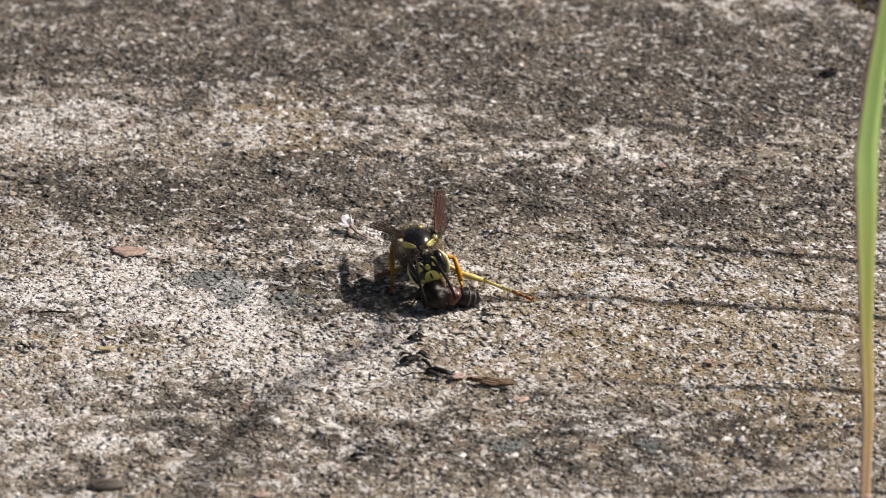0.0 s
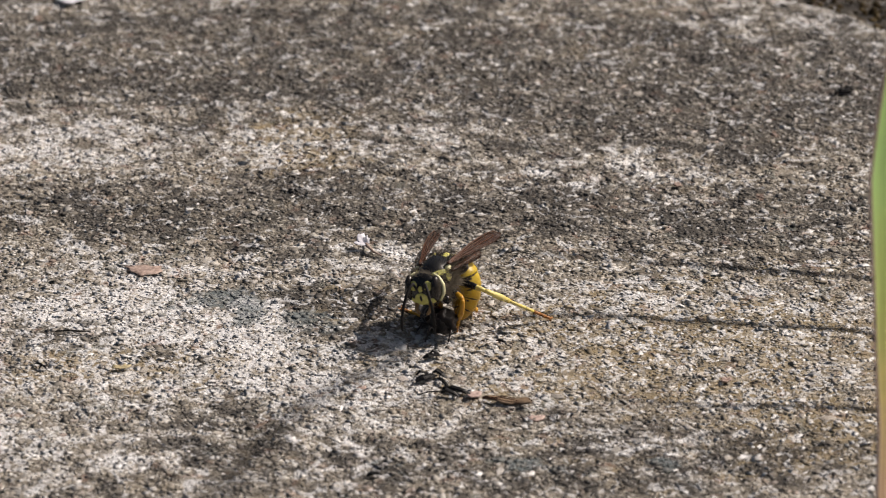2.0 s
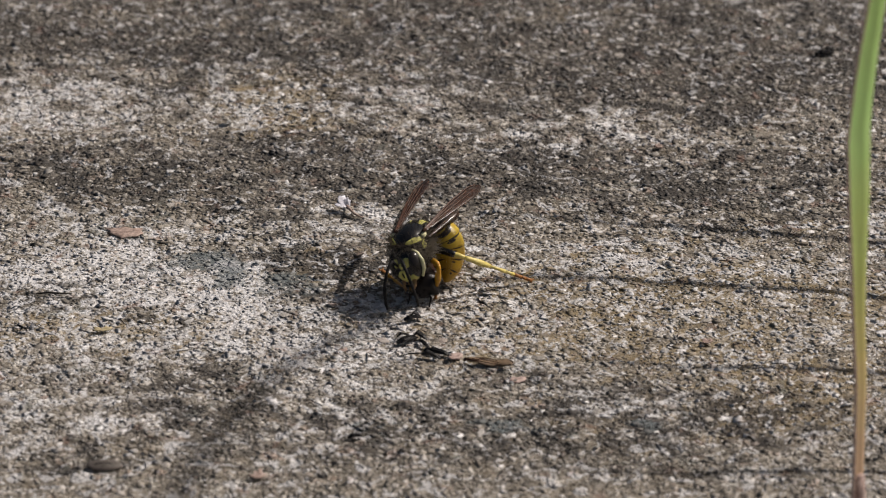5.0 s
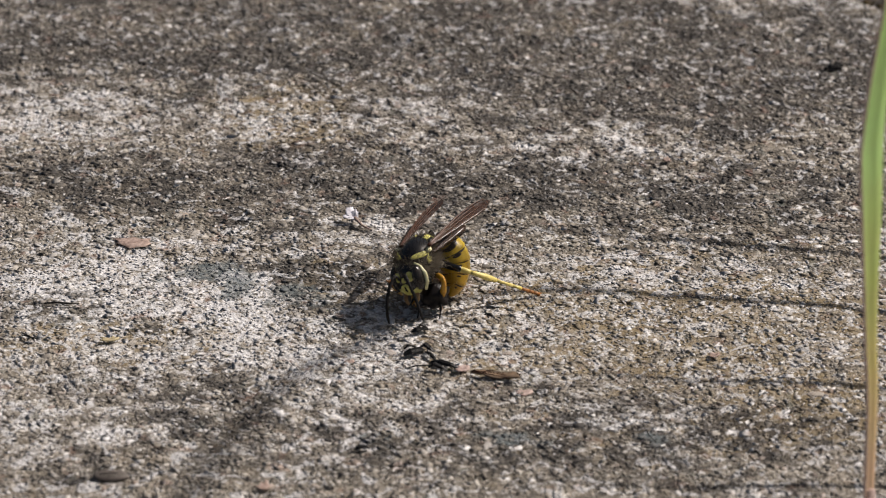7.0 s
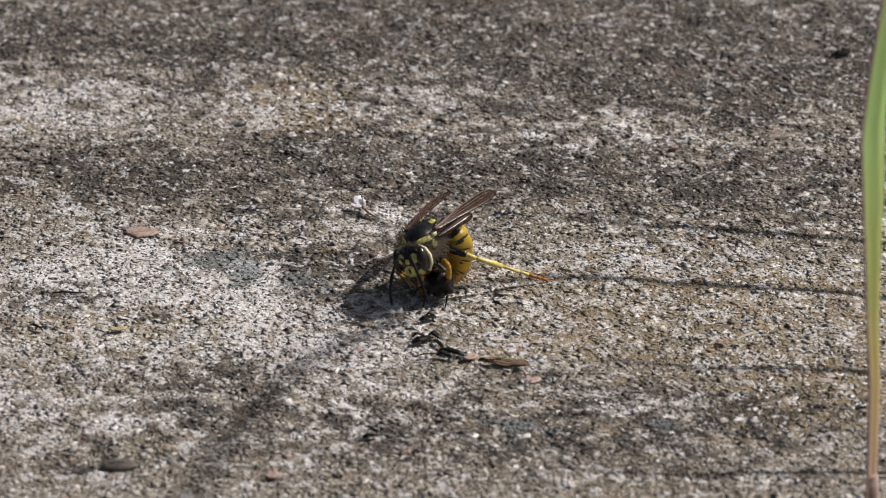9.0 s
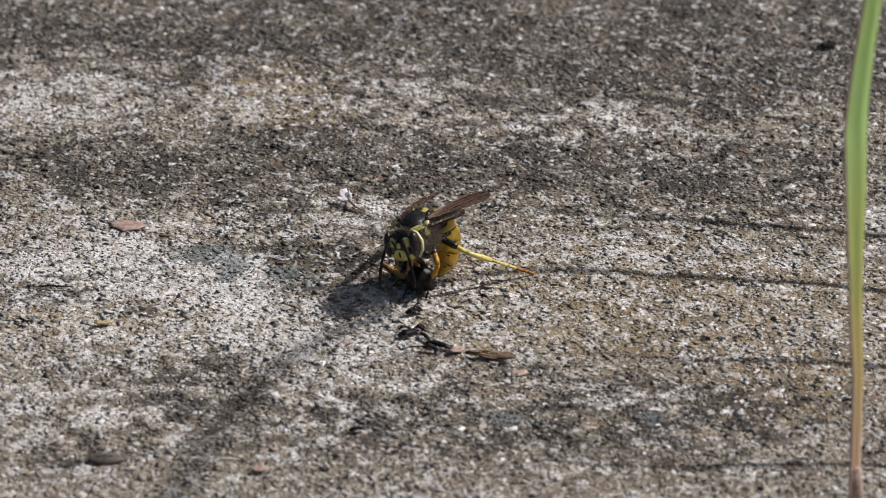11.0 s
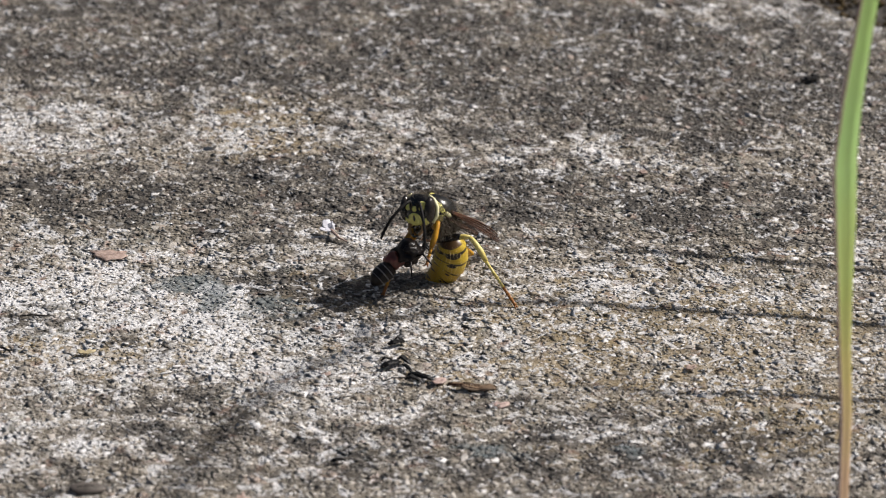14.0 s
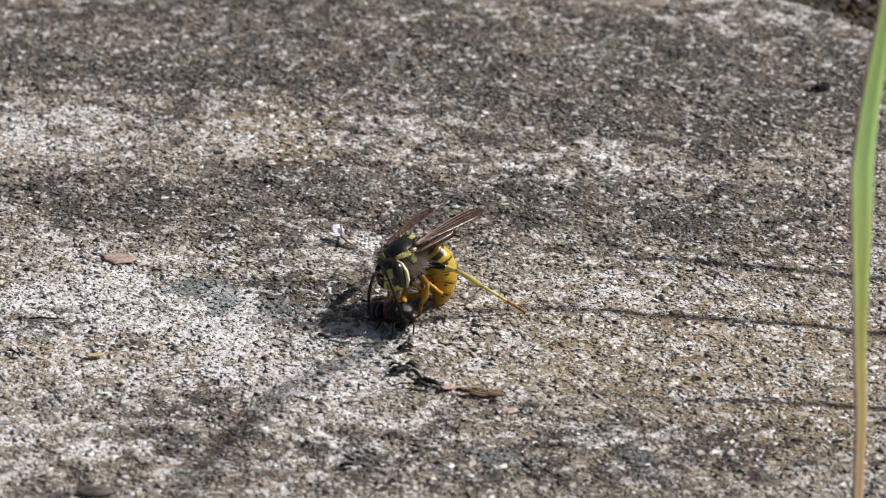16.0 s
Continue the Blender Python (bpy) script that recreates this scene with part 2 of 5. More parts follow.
def mesh_of(name, bm, *materials, smooth=True):
    data = bpy.data.meshes.new(name)
    bmesh.ops.scale(bm, vec=(MM, MM, MM), verts=bm.verts)
    bmesh.ops.recalc_face_normals(bm, faces=bm.faces)
    bm.to_mesh(data)
    bm.free()
    for m in materials:
        data.materials.append(m)
    for p in data.polygons:
        p.use_smooth = smooth
    return data


def part(name, bm, material, parent, label="", at=None, smooth=True):
    """One mesh object under a thing or under a part."""
    ob = new(name, mesh_of(name, bm, material, smooth=smooth))
    ob.parent = parent
    if at is not None:
        ob.matrix_basis = at
    return tagged(ob, label)


def thing(name, label, category, at, group=""):
    ob = new(name)
    ob.empty_display_size = 0.002
    ob.matrix_basis = at
    return tagged(ob, label, category, group)


def at_mm(x, y, z, rx=0, ry=0, rz=0):
    return pose(x * MM, y * MM, z * MM, rx, ry, rz)


def ball(radii, centre=(0, 0, 0), fine=3, lump=0.0, seed=0, turn=None, bm=None):
    """A rounded body, lumpy where lump is set."""
    bm = bm or bmesh.new()
    made = bmesh.ops.create_icosphere(bm, subdivisions=fine, radius=1.0)["verts"]
    for v in made:
        k = 1 + lump * noise.noise(v.co * 1.7 + Vector((seed * 3.1, seed, 0)))
        co = Vector((v.co.x * radii[0], v.co.y * radii[1], v.co.z * radii[2])) * k
        v.co = (turn.to_3x3() @ co if turn else co) + Vector(centre)
    return bm


def tube(points, radii, sides=8, bm=None, flat=1.0):
    """A tapered rod through points; flat squeezes it across."""
    bm = bm or bmesh.new()
    pts = [Vector(p) for p in points]
    rings = []
    side = None
    for i, p in enumerate(pts):
        ahead = (pts[min(i + 1, len(pts) - 1)] - pts[max(i - 1, 0)]).normalized()
        if side is None:
            side = ahead.cross(Vector((0, 0, 1)))
            if side.length < 0.1:
                side = ahead.cross(Vector((0, 1, 0)))
        side = (side - ahead * side.dot(ahead)).normalized()
        over = ahead.cross(side)
        r = radii[i] if hasattr(radii, "__len__") else radii
        rings.append([bm.verts.new(p + (side * math.cos(a) + over * math.sin(a) * flat) * r) for a in (2 * math.pi * k / sides for k in range(sides))])
    for a, b in zip(rings, rings[1:]):
        for k in range(sides):
            bm.faces.new((a[k], a[(k + 1) % sides], b[(k + 1) % sides], b[k]))
    bm.faces.new(rings[0])
    bm.faces.new(rings[-1])
    return bm


def patch(radii, centre, aim, wide, high, roll=0.0, lift=0.05, bend=0.0, bm=None):
    """A marking: a thin domed plate that lies on the ellipsoid (radii, centre) where aim points; bend curves it like a crescent."""
    bm = bm or bmesh.new()
    aim = Vector(aim).normalized()
    right = Vector((0, 0, 1)).cross(aim)
    right = right.normalized() if right.length > 0.05 else Vector((1, 0, 0))
    up = aim.cross(right)
    c, s = math.cos(radians(roll)), math.sin(radians(roll))
    right, up = right * c + up * s, up * c - right * s
    rings, n = [], 18
    for k, scale in ((0, 0.0), (1, 0.45), (2, 0.8), (3, 1.0), (4, 1.04)):
        ring = []
        for i in range(n if k else 1):
            a = 2 * math.pi * i / n
            u, w = math.cos(a) * scale * wide, math.sin(a) * scale * high
            w += bend * u * u
            d = aim + right * u + up * w
            f = 1 / math.sqrt(sum((d[j] / radii[j]) ** 2 for j in range(3)))
            hit = d * f
            height = lift * (1 - 0.35 * scale * scale) if k < 4 else -0.06
            ring.append(bm.verts.new(hit + hit.normalized() * height + Vector(centre)))
        rings.append(ring)
    for i in range(n):
        bm.faces.new((rings[0][0], rings[1][i], rings[1][(i + 1) % n]))
    for a, b in zip(rings[1:], rings[2:]):
        for i in range(n):
            bm.faces.new((a[i], b[i], b[(i + 1) % n], a[(i + 1) % n]))
    return bm


# ---- the slab: relief, stains and painted shade as functions of the place, in units of 0.85 mm ----
rng = np.random.default_rng(7)
LATTICE = rng.random((6, 256, 256))


def speckle(x, y, size, layer=0):
    """Smooth value noise of 0 to 1, with cells of that size."""
    u, v = np.asarray(x) / size, np.asarray(y) / size
    i, j = np.floor(u).astype(int), np.floor(v).astype(int)
    fu, fv = u - i, v - j
    fu, fv = fu * fu * (3 - 2 * fu), fv * fv * (3 - 2 * fv)
    g = LATTICE[layer]
    a, b = g[i & 255, j & 255], g[(i + 1) & 255, j & 255]
    c, d = g[i & 255, (j + 1) & 255], g[(i + 1) & 255, (j + 1) & 255]
    return (a * (1 - fu) + b * fu) * (1 - fv) + (c * (1 - fu) + d * fu) * fv


def rough(x, y, size, layer=0, octaves=4):
    total, weight, k = 0.0, 0.0, 1.0
    for o in range(octaves):
        total = total + k * speckle(x + 37 * o, y - 19 * o, size / 2 ** o, (layer + o) % 6)
        weight, k = weight + k, k * 0.6
    return total / weight


def past_edge(x, y):
    """How far, in those units, a place lies beyond the slab's broken far corner."""
    return (x - 44.4) * 0.587 + (y - 84.0) * 0.809 + 3.2 * (rough(x, y, 7.0, 3) - 0.5)


def far_out(x, y):
    """How far a place lies outside the stretch that is looked at closely."""
    return np.maximum(np.maximum(np.abs(x) - 64, np.abs(y - 25) - 89), 0)


def ground_height(x, y):
    near = np.exp(-((np.asarray(x) / 130) ** 2 + (np.asarray(y) / 130) ** 2))
    h = 1.3 * (rough(x, y, 26.0, 1) - 0.5) + 0.45 * (rough(x, y, 5.0, 2) - 0.5) + 0.15 * (rough(x, y, 1.1, 4, 3) - 0.5)
    drop = np.clip(past_edge(x, y) / (2.2 + 0.3 * far_out(x, y)), 0, 1)
    return h * (0.25 + 0.75 * near) - 4.5 * drop * drop * (3 - 2 * drop)


STAINS_AND_SHADE = {"dark": [], "ochre": [], "pale": [], "slate": []}


def blot(kind, x, y, wide, deep, strength, turn=0.0):
    STAINS_AND_SHADE[kind].append((x, y, wide, deep, strength, radians(turn)))


blot("dark", -32.8, 60, 13.4, 7.1, 1.00)
blot("dark", 1.9, 62.5, 11.3, 7.1, 1.00)
blot("dark", 35.8, 54.4, 22.6, 9.2, 1.00)
blot("dark", -3.7, 70.7, 9.4, 4, 0.53)
blot("dark", -48.1, 69.1, 5.4, 6.3, 0.66)
blot("dark", -46.4, 26.8, 7.1, 4.3, 0.86)
blot("dark", -17, 28.3, 9.6, 5.6, 0.86)
blot("dark", -19.4, 18.8, 12.8, 3.7, 0.63)
blot("dark", 2.5, 24.6, 10.9, 5.7, 0.86)
blot("dark", 31.7, 23.9, 24.4, 6.1, 0.86)
blot("dark", 31.9, 13.2, 15.9, 2.3, 0.57)
blot("dark", 29.7, -32.7, 19.9, 6.9, 0.55)
blot("ochre", 31.0, -33.0, 16.0, 6.0, 0.55)
blot("dark", 12.6, -29.1, 7.3, 3.8, 0.46)
blot("dark", -40.1, -41.1, 6.5, 3.2, 0.63)
# painted shade along the slanting stem shadow
blot("dark", -19.5, -30.9, 6.6, 5.1, 0.63)
blot("dark", -6.4, -36.9, 2.4, 2.4, 0.57)
blot("dark", -20.3, 6.8, 8.2, 2, 0.46)
blot("dark", 8.9, -42.8, 11.9, 2.4, 0.46)
blot("pale", -43.5, 42.6, 11.8, 6.1, 0.56)
blot("pale", -3.5, 44.2, 15.1, 5.3, 0.40)
blot("pale", 17.6, 33.5, 11.1, 5.1, 0.56)
blot("pale", -22.2, 44.2, 7.9, 3.8, 0.33)
blot("pale", -34.4, 0, 13.2, 7.6, 0.85)
blot("pale", -19.6, -10.6, 12.3, 8.1, 0.53)
blot("pale", -5.7, 13.2, 4.4, 4.2, 0.50)
blot("pale", 45.1, 72.5, 11.5, 7.2, 0.70)
blot("pale", -4, -29.7, 7.8, 5.1, 0.37)
blot("pale", 22.7, -30.3, 4.8, 4.4, 0.75)
blot("pale", -41, -29.7, 7.2, 6.4, 0.30)
blot("pale", 20.7, 2.8, 11.3, 2.7, 0.26)
blot("pale", -13.6, 76.6, 8.2, 4, 0.38)
blot("pale", -29.3, -35.8, 10.7, 3.8, 0.34)
blot("pale", 27.7, -10.6, 15.4, 4.7, 0.13)
blot("ochre", -14.9, 48.9, 4.9, 2.7, 0.80)
blot("ochre", -0.6, 76.2, 3.7, 2.5, 0.80)
blot("ochre", -33.5, -15.9, 8, 4, 0.70)
blot("ochre", 31, -5.4, 20.5, 7.5, 0.74)
blot("ochre", -13.9, 33.5, 5.8, 4.4, 0.40)
blot("ochre", -7.9, 4, 2.9, 3, 0.60)
blot("ochre", 39.2, -22.2, 9.2, 5.2, 0.68)
blot("ochre", -22.1, 40.3, 9.8, 6.1, 0.40)
blot("ochre", 21.4, 70.7, 8.1, 4.8, 0.45)
blot("ochre", 29.6, 37.3, 9.8, 3.7, 0.35)
blot("slate", -24.8, 3.8, 1.6, 1.4, 0.95)
blot("slate", -21.8, -1, 1.5, 1.6, 0.90)
blot("slate", -14.7, -1.6, 2.9, 2, 0.80)
blot("slate", 1.5, 60.9, 4, 3, 0.50)
blot("slate", -4, -35.2, 3, 1.8, 0.50)
blot("slate", 23.8, -34, 3.6, 2.3, 0.50)
blot("slate", -31, 2, 1.6, 1.1, 0.50)

blot("dark", 20.4, 59.3, 22, 10.1, 0.92)
blot("dark", 48.9, 47.5, 16, 7.6, 0.70)
blot("dark", 4.1, 71.3, 16, 5.1, 0.69)
blot("dark", 3, 27.4, 11, 6.9, 0.90)
blot("pale", -11.1, 12, 5, 5.1, 0.35)
blot("dark", 37, 72.6, 12, 6.3, 0.57)
blot("pale", 38.1, 4.4, 14, 5.1, 0.21)
blot("pale", 41.8, -11.3, 12, 6.3, 0.17)
blot("pale", -19.8, -18.7, 14, 10.1, 0.26)
blot("pale", -39.5, -27.3, 10, 8.8, 0.18)
blot("ochre", 29.9, -7.5, 22, 7.6, 0.61)
# dark soil left of the wasp, deepened with painted shadow
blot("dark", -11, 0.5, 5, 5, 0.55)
blot("ochre", -11.5, 4.5, 3, 3.2, 0.80)
blot("dark", -35, 78, 22, 9, 0.46)
blot("dark", 12, 80, 26, 9, 0.46)
blot("dark", 38, 62, 20, 9, 0.46)
blot("dark", -10, 42, 40, 9, 0.25)
blot("ochre", -15, 46, 6, 4.5, 0.90)
# the wasp's shadow painted into the ground colour, over brown soil
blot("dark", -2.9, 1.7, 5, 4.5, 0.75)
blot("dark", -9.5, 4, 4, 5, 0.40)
blot("dark", -39.5, 22.6, 9, 4.5, 0.80)
blot("dark", -31, 21.8, 6, 4, 0.60)
blot("slate", -25.6, 3.1, 1.6, 1.0, 1.00)
blot("ochre", -35.5, -12.4, 9, 4.5, 0.80)
blot("dark", -27.1, -21.5, 9, 5, 0.45)
blot("dark", -40.9, -4.5, 6, 3, 0.45)
blot("dark", -15.9, -11.3, 7, 4, 0.35)
blot("dark", -30.6, -35, 20, 7, 0.35)
blot("dark", 1.3, -31.6, 22, 7, 0.35)
blot("dark", -44.4, 78.7, 22, 8, 0.40)
blot("dark", -15.4, 74.9, 16, 8, 0.35)
blot("ochre", 12.0, -16.0, 16.0, 6.0, 0.45)
blot("ochre", 40.0, 8.0, 12.0, 5.0, 0.40)
blot("ochre", -9.0, 1.0, 3.2, 4.5, 0.95)
# more of the wasp's shade and dark soil, put into the colour
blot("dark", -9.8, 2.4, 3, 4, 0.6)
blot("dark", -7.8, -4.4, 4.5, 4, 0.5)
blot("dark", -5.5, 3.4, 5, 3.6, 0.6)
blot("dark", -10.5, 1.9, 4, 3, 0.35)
blot("pale", 23.9, -7.5, 16, 7.6, 0.14)
blot("slate", -25.2, 4.4, 2.6, 1.3, 1.00)
blot("slate", -21.0, 0.9, 1.8, 1.6, 1.00)
blot("dark", 20, 74, 50, 8, 0.35)
blot("dark", -20, 62, 30, 7, 0.35)
blot("dark", 36, 46, 24, 5, 0.40)
blot("dark", -25, 72, 26, 9, 0.35)
blot("dark", 32, -38, 24, 8, 0.38)
blot("dark", 4, -40, 16, 6, 0.22)
blot("ochre", 39.9, -32.8, 7, 4, 0.95)
blot("pale", 22.7, -29.6, 5, 3.6, 0.60)
blot("slate", 9.5, -33.8, 3.5, 2.2, 0.75)
blot("slate", -14.5, -1.7, 3.6, 1.9, 0.95)
blot("pale", -14.8, 29.6, 4, 1.8, 0.85)
blot("dark", 4, 23, 24, 7, 0.30)
blot("pale", 8, -8, 24, 6, 0.22)
blot("dark", 0, 62, 60, 12, 0.28)
blot("ochre", 30, -12, 26, 13, 0.38)
blot("ochre", -16.2, 42.5, 4.5, 4.5, 0.85)


def stain_shade_layers(x, y, jitter):
    """Four layers of 0 to 1 at the places x, y: stains, with painted shade in the dark one; jitter (0 to 1) breaks them
    up grain by grain.
    """
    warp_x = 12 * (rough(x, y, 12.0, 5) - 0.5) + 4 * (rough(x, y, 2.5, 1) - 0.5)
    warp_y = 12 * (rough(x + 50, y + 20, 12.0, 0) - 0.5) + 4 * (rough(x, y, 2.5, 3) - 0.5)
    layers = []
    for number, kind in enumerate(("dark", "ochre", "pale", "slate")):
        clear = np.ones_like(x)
        for bx, by, wide, deep, strength, turn in STAINS_AND_SHADE[kind]:
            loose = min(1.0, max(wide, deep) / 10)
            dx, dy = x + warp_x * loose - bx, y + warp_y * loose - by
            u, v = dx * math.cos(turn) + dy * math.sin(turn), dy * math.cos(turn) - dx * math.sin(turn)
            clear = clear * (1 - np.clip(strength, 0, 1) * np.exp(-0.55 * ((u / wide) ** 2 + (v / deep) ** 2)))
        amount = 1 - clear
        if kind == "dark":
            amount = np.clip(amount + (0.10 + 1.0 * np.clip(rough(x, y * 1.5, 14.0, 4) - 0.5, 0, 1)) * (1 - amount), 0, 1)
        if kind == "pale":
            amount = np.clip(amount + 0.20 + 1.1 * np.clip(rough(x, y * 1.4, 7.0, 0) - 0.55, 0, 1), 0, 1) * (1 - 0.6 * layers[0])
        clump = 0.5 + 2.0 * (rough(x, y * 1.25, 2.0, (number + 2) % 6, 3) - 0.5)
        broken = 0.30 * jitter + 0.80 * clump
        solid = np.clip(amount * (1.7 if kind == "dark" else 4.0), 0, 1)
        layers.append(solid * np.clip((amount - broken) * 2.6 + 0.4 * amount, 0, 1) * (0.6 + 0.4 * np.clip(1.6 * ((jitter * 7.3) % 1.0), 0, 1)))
    away = far_out(x, y)
    layers = [layer * np.exp(-away / 60) + rest * (1 - np.exp(-away / 60)) for layer, rest in zip(layers, (0.2, 0.1, 0.2, 0.0))]
    beyond = np.clip(past_edge(x, y) * 0.8 / (1 + 0.3 * away), 0, 1)
    layers = [np.maximum(layers[0], beyond)] + [layer * (1 - beyond) for layer in layers[1:]]
    return np.stack(layers, axis=-1)


def stain_shade_attribute(data, colours):
    layer = data.color_attributes.new("stain_shade", "FLOAT_COLOR", "POINT")
    layer.data.foreach_set("color", np.ascontiguousarray(colours, dtype=np.float32).ravel())
    lichen = data.attributes.new("lichen", "FLOAT", "POINT")
    lichen.data.foreach_set("value", np.ascontiguousarray(colours[:, 3], dtype=np.float32))


def build_ground():
    """One sheet: a fine grid round the subject, ever wider cells out to the horizon."""
    far = [float(v) for v in np.geomspace(0.8, 60000, 90)]
    xs = np.array([-64 - d for d in reversed(far)] + list(np.arange(-64, 64.1, 0.42)) + [64 + d for d in far])
    ys = np.array([-64 - d for d in reversed(far)] + list(np.arange(-64, 114.1, 0.44)) + [114 + d for d in far])
    gx, gy = np.meshgrid(xs, ys)
    x, y = gx.ravel(), gy.ravel()
    co = np.stack([x, y, ground_height(x, y)], axis=-1) * MM
    w, h = len(xs), len(ys)
    k = (np.arange(h - 1)[:, None] * w + np.arange(w - 1)[None, :]).ravel()
    quads = np.stack([k, k + 1, k + w + 1, k + w], axis=-1)
    data = bpy.data.meshes.new("ground")
    data.vertices.add(len(co))
    data.vertices.foreach_set("co", co.ravel())
    data.loops.add(quads.size)
    data.loops.foreach_set("vertex_index", quads.ravel().astype(np.int32))
    data.polygons.add(len(quads))
    data.polygons.foreach_set("loop_start", np.arange(0, quads.size, 4, dtype=np.int32))
    data.update(calc_edges=True)
    data.materials.append(CONCRETE)
    data.polygons.foreach_set("use_smooth", np.ones(len(quads), dtype=bool))
    stain_shade_attribute(data, stain_shade_layers(x, y, rng.random(len(x))))
    return tagged(new("ground", data), "weathered grey concrete slab, stained dark and speckled with grit", "concrete slab", kind="structure")


ground = build_ground()


def scatter(count, x0, x1, y0, y1):
    x = rng.uniform(x0, x1, count)
    y = rng.uniform(y0, y1, count)
    keep = past_edge(x, y) < 0.3
    return x[keep], y[keep]


def stone_shape(seed):
    """A flat angular shard of eight uneven corners, unit size."""
    r = random.Random(seed)
    verts = np.array([[sx * r.uniform(0.5, 1.15), sy * r.uniform(0.45, 1.1), sz * r.uniform(0.5, 1.1)] for sz in (-1, 1) for sy in (-1, 1) for sx in (-1, 1)])
    faces = np.array([(0, 1, 3), (0, 3, 2), (4, 6, 7), (4, 7, 5), (0, 4, 5), (0, 5, 1), (2, 3, 7), (2, 7, 6), (0, 2, 6), (0, 6, 4), (1, 5, 7), (1, 7, 3)])
    return verts, faces


def sheet_height(x, y):
    """The height of the sheet's flat cells, between its grid points."""
    u, v = (x + 64) / 0.42, (y + 64) / 0.44
    i, j = np.floor(u), np.floor(v)
    fu, fv = u - i, v - j
    at = lambda a, b: ground_height(a * 0.42 - 64, b * 0.44 - 64)
    return (at(i, j) * (1 - fu) + at(i + 1, j) * fu) * (1 - fv) + (at(i, j + 1) * (1 - fu) + at(i + 1, j + 1) * fu) * fv


def build_grit():
    """The exposed fine aggregate, far too many grains to count."""
    x, y = scatter(150000, -63, 64, -60, 110)
    n = len(x)
    size = 0.165 * np.exp(rng.normal(0, 0.42, n))
    size = np.clip(size, 0.09, 0.44)
    z = sheet_height(x, y)
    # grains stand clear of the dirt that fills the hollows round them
    stain_shade = stain_shade_layers(x, y, 0.25 + 0.5 * rng.random(n)) * np.array([1.0, 0.8, 1.0, 0.9])
    # some grains are worn clean of it
    clean = rng.random(n) < 0.38
    stain_shade[clean, 0] *= 0.55
    stain_shade[clean, 1] *= 0.12
    # pale quartz chips, most of them where the skin is worn to a brown paste
    chip = rng.random(n) < 0.012 + 0.085 * stain_shade_layers(x, y, np.full(n, 0.4))[:, 1]
    stain_shade[chip] = (0.0, 0.0, 0.9, 0.0)
    size[chip] *= 1.45
    shapes = [stone_shape(s) for s in range(14)]
    pick = rng.integers(0, 14, n)
    yaw = rng.uniform(0, 2 * math.pi, n)
    stretch = rng.uniform(0.9, 1.7, n)
    verts, faces, colours, base = [], [], [], 0
    for s, (sv, sf) in enumerate(shapes):
        m = pick == s
        k = int(m.sum())
        local = np.repeat(sv[None], k, 0) * size[m][:, None, None]
        local[:, :, 0] *= stretch[m][:, None]
        # lichen crust levels the grains that it covers
        local[:, :, 2] *= (rng.uniform(0.06, 0.24, k) * (1 - 0.65 * stain_shade[m][:, 2]) * (1 - 0.4 * stain_shade[m][:, 1]))[:, None]
        c, q = np.cos(yaw[m])[:, None], np.sin(yaw[m])[:, None]
        tip = rng.normal(0, 0.13, (2, k))
        local[:, :, 2] += local[:, :, 0] * tip[0][:, None] + local[:, :, 1] * tip[1][:, None]
        px = local[:, :, 0] * c - local[:, :, 1] * q + x[m][:, None]
        py = local[:, :, 0] * q + local[:, :, 1] * c + y[m][:, None]
        pz = local[:, :, 2] + (z[m] + size[m] * rng.uniform(-0.04, 0.05, k))[:, None]
        verts.append(np.stack([px, py, pz], -1).reshape(-1, 3))
        faces.append((sf[None] + (base + np.arange(k) * len(sv))[:, None, None]).reshape(-1, 3))
        colours.append(np.repeat(stain_shade[m], len(sv), 0))
        base += k * len(sv)
    verts, faces, colours = np.concatenate(verts) * MM, np.concatenate(faces), np.concatenate(colours)
    data = bpy.data.meshes.new("grit")
    data.vertices.add(len(verts))
    data.vertices.foreach_set("co", verts.ravel())
    data.loops.add(faces.size)
    data.loops.foreach_set("vertex_index", faces.ravel().astype(np.int32))
    data.polygons.add(len(faces))
    data.polygons.foreach_set("loop_start", np.arange(0, faces.size, 3, dtype=np.int32))
    data.update(calc_edges=True)
    data.materials.append(GRIT)
    stain_shade_attribute(data, colours)
    ob = new("grit", data)
    ob.parent = ground
    return tagged(ob, "pale and dark mineral grit set in the concrete", kind="stuff")


grit = build_grit()


def height_at(x, y):
    return float(ground_height(np.array([float(x)]), np.array([float(y)]))[0])


def build_moss():
    """Dark moss and soil in the joint beyond the slab's corner."""
    bm = bmesh.new()
    r = random.Random(5)
    for i in range(2000):
        x, y = r.uniform(22, 68), r.uniform(70, 116)
        if float(past_edge(np.array([x]), np.array([y]))[0]) < 0.6:
            continue
        s = r.uniform(0.15, 0.55)
        ball((s, s, s * r.uniform(0.4, 0.9)), (x, y, height_at(x, y) + r.uniform(0, 2.6)), 1, 0.9, i, bm=bm)
    return tagged(new("moss", mesh_of("moss", bm, MOSS)), "dark brown moss and soil filling the slab's joint", "moss", kind="stuff")


moss = build_moss()


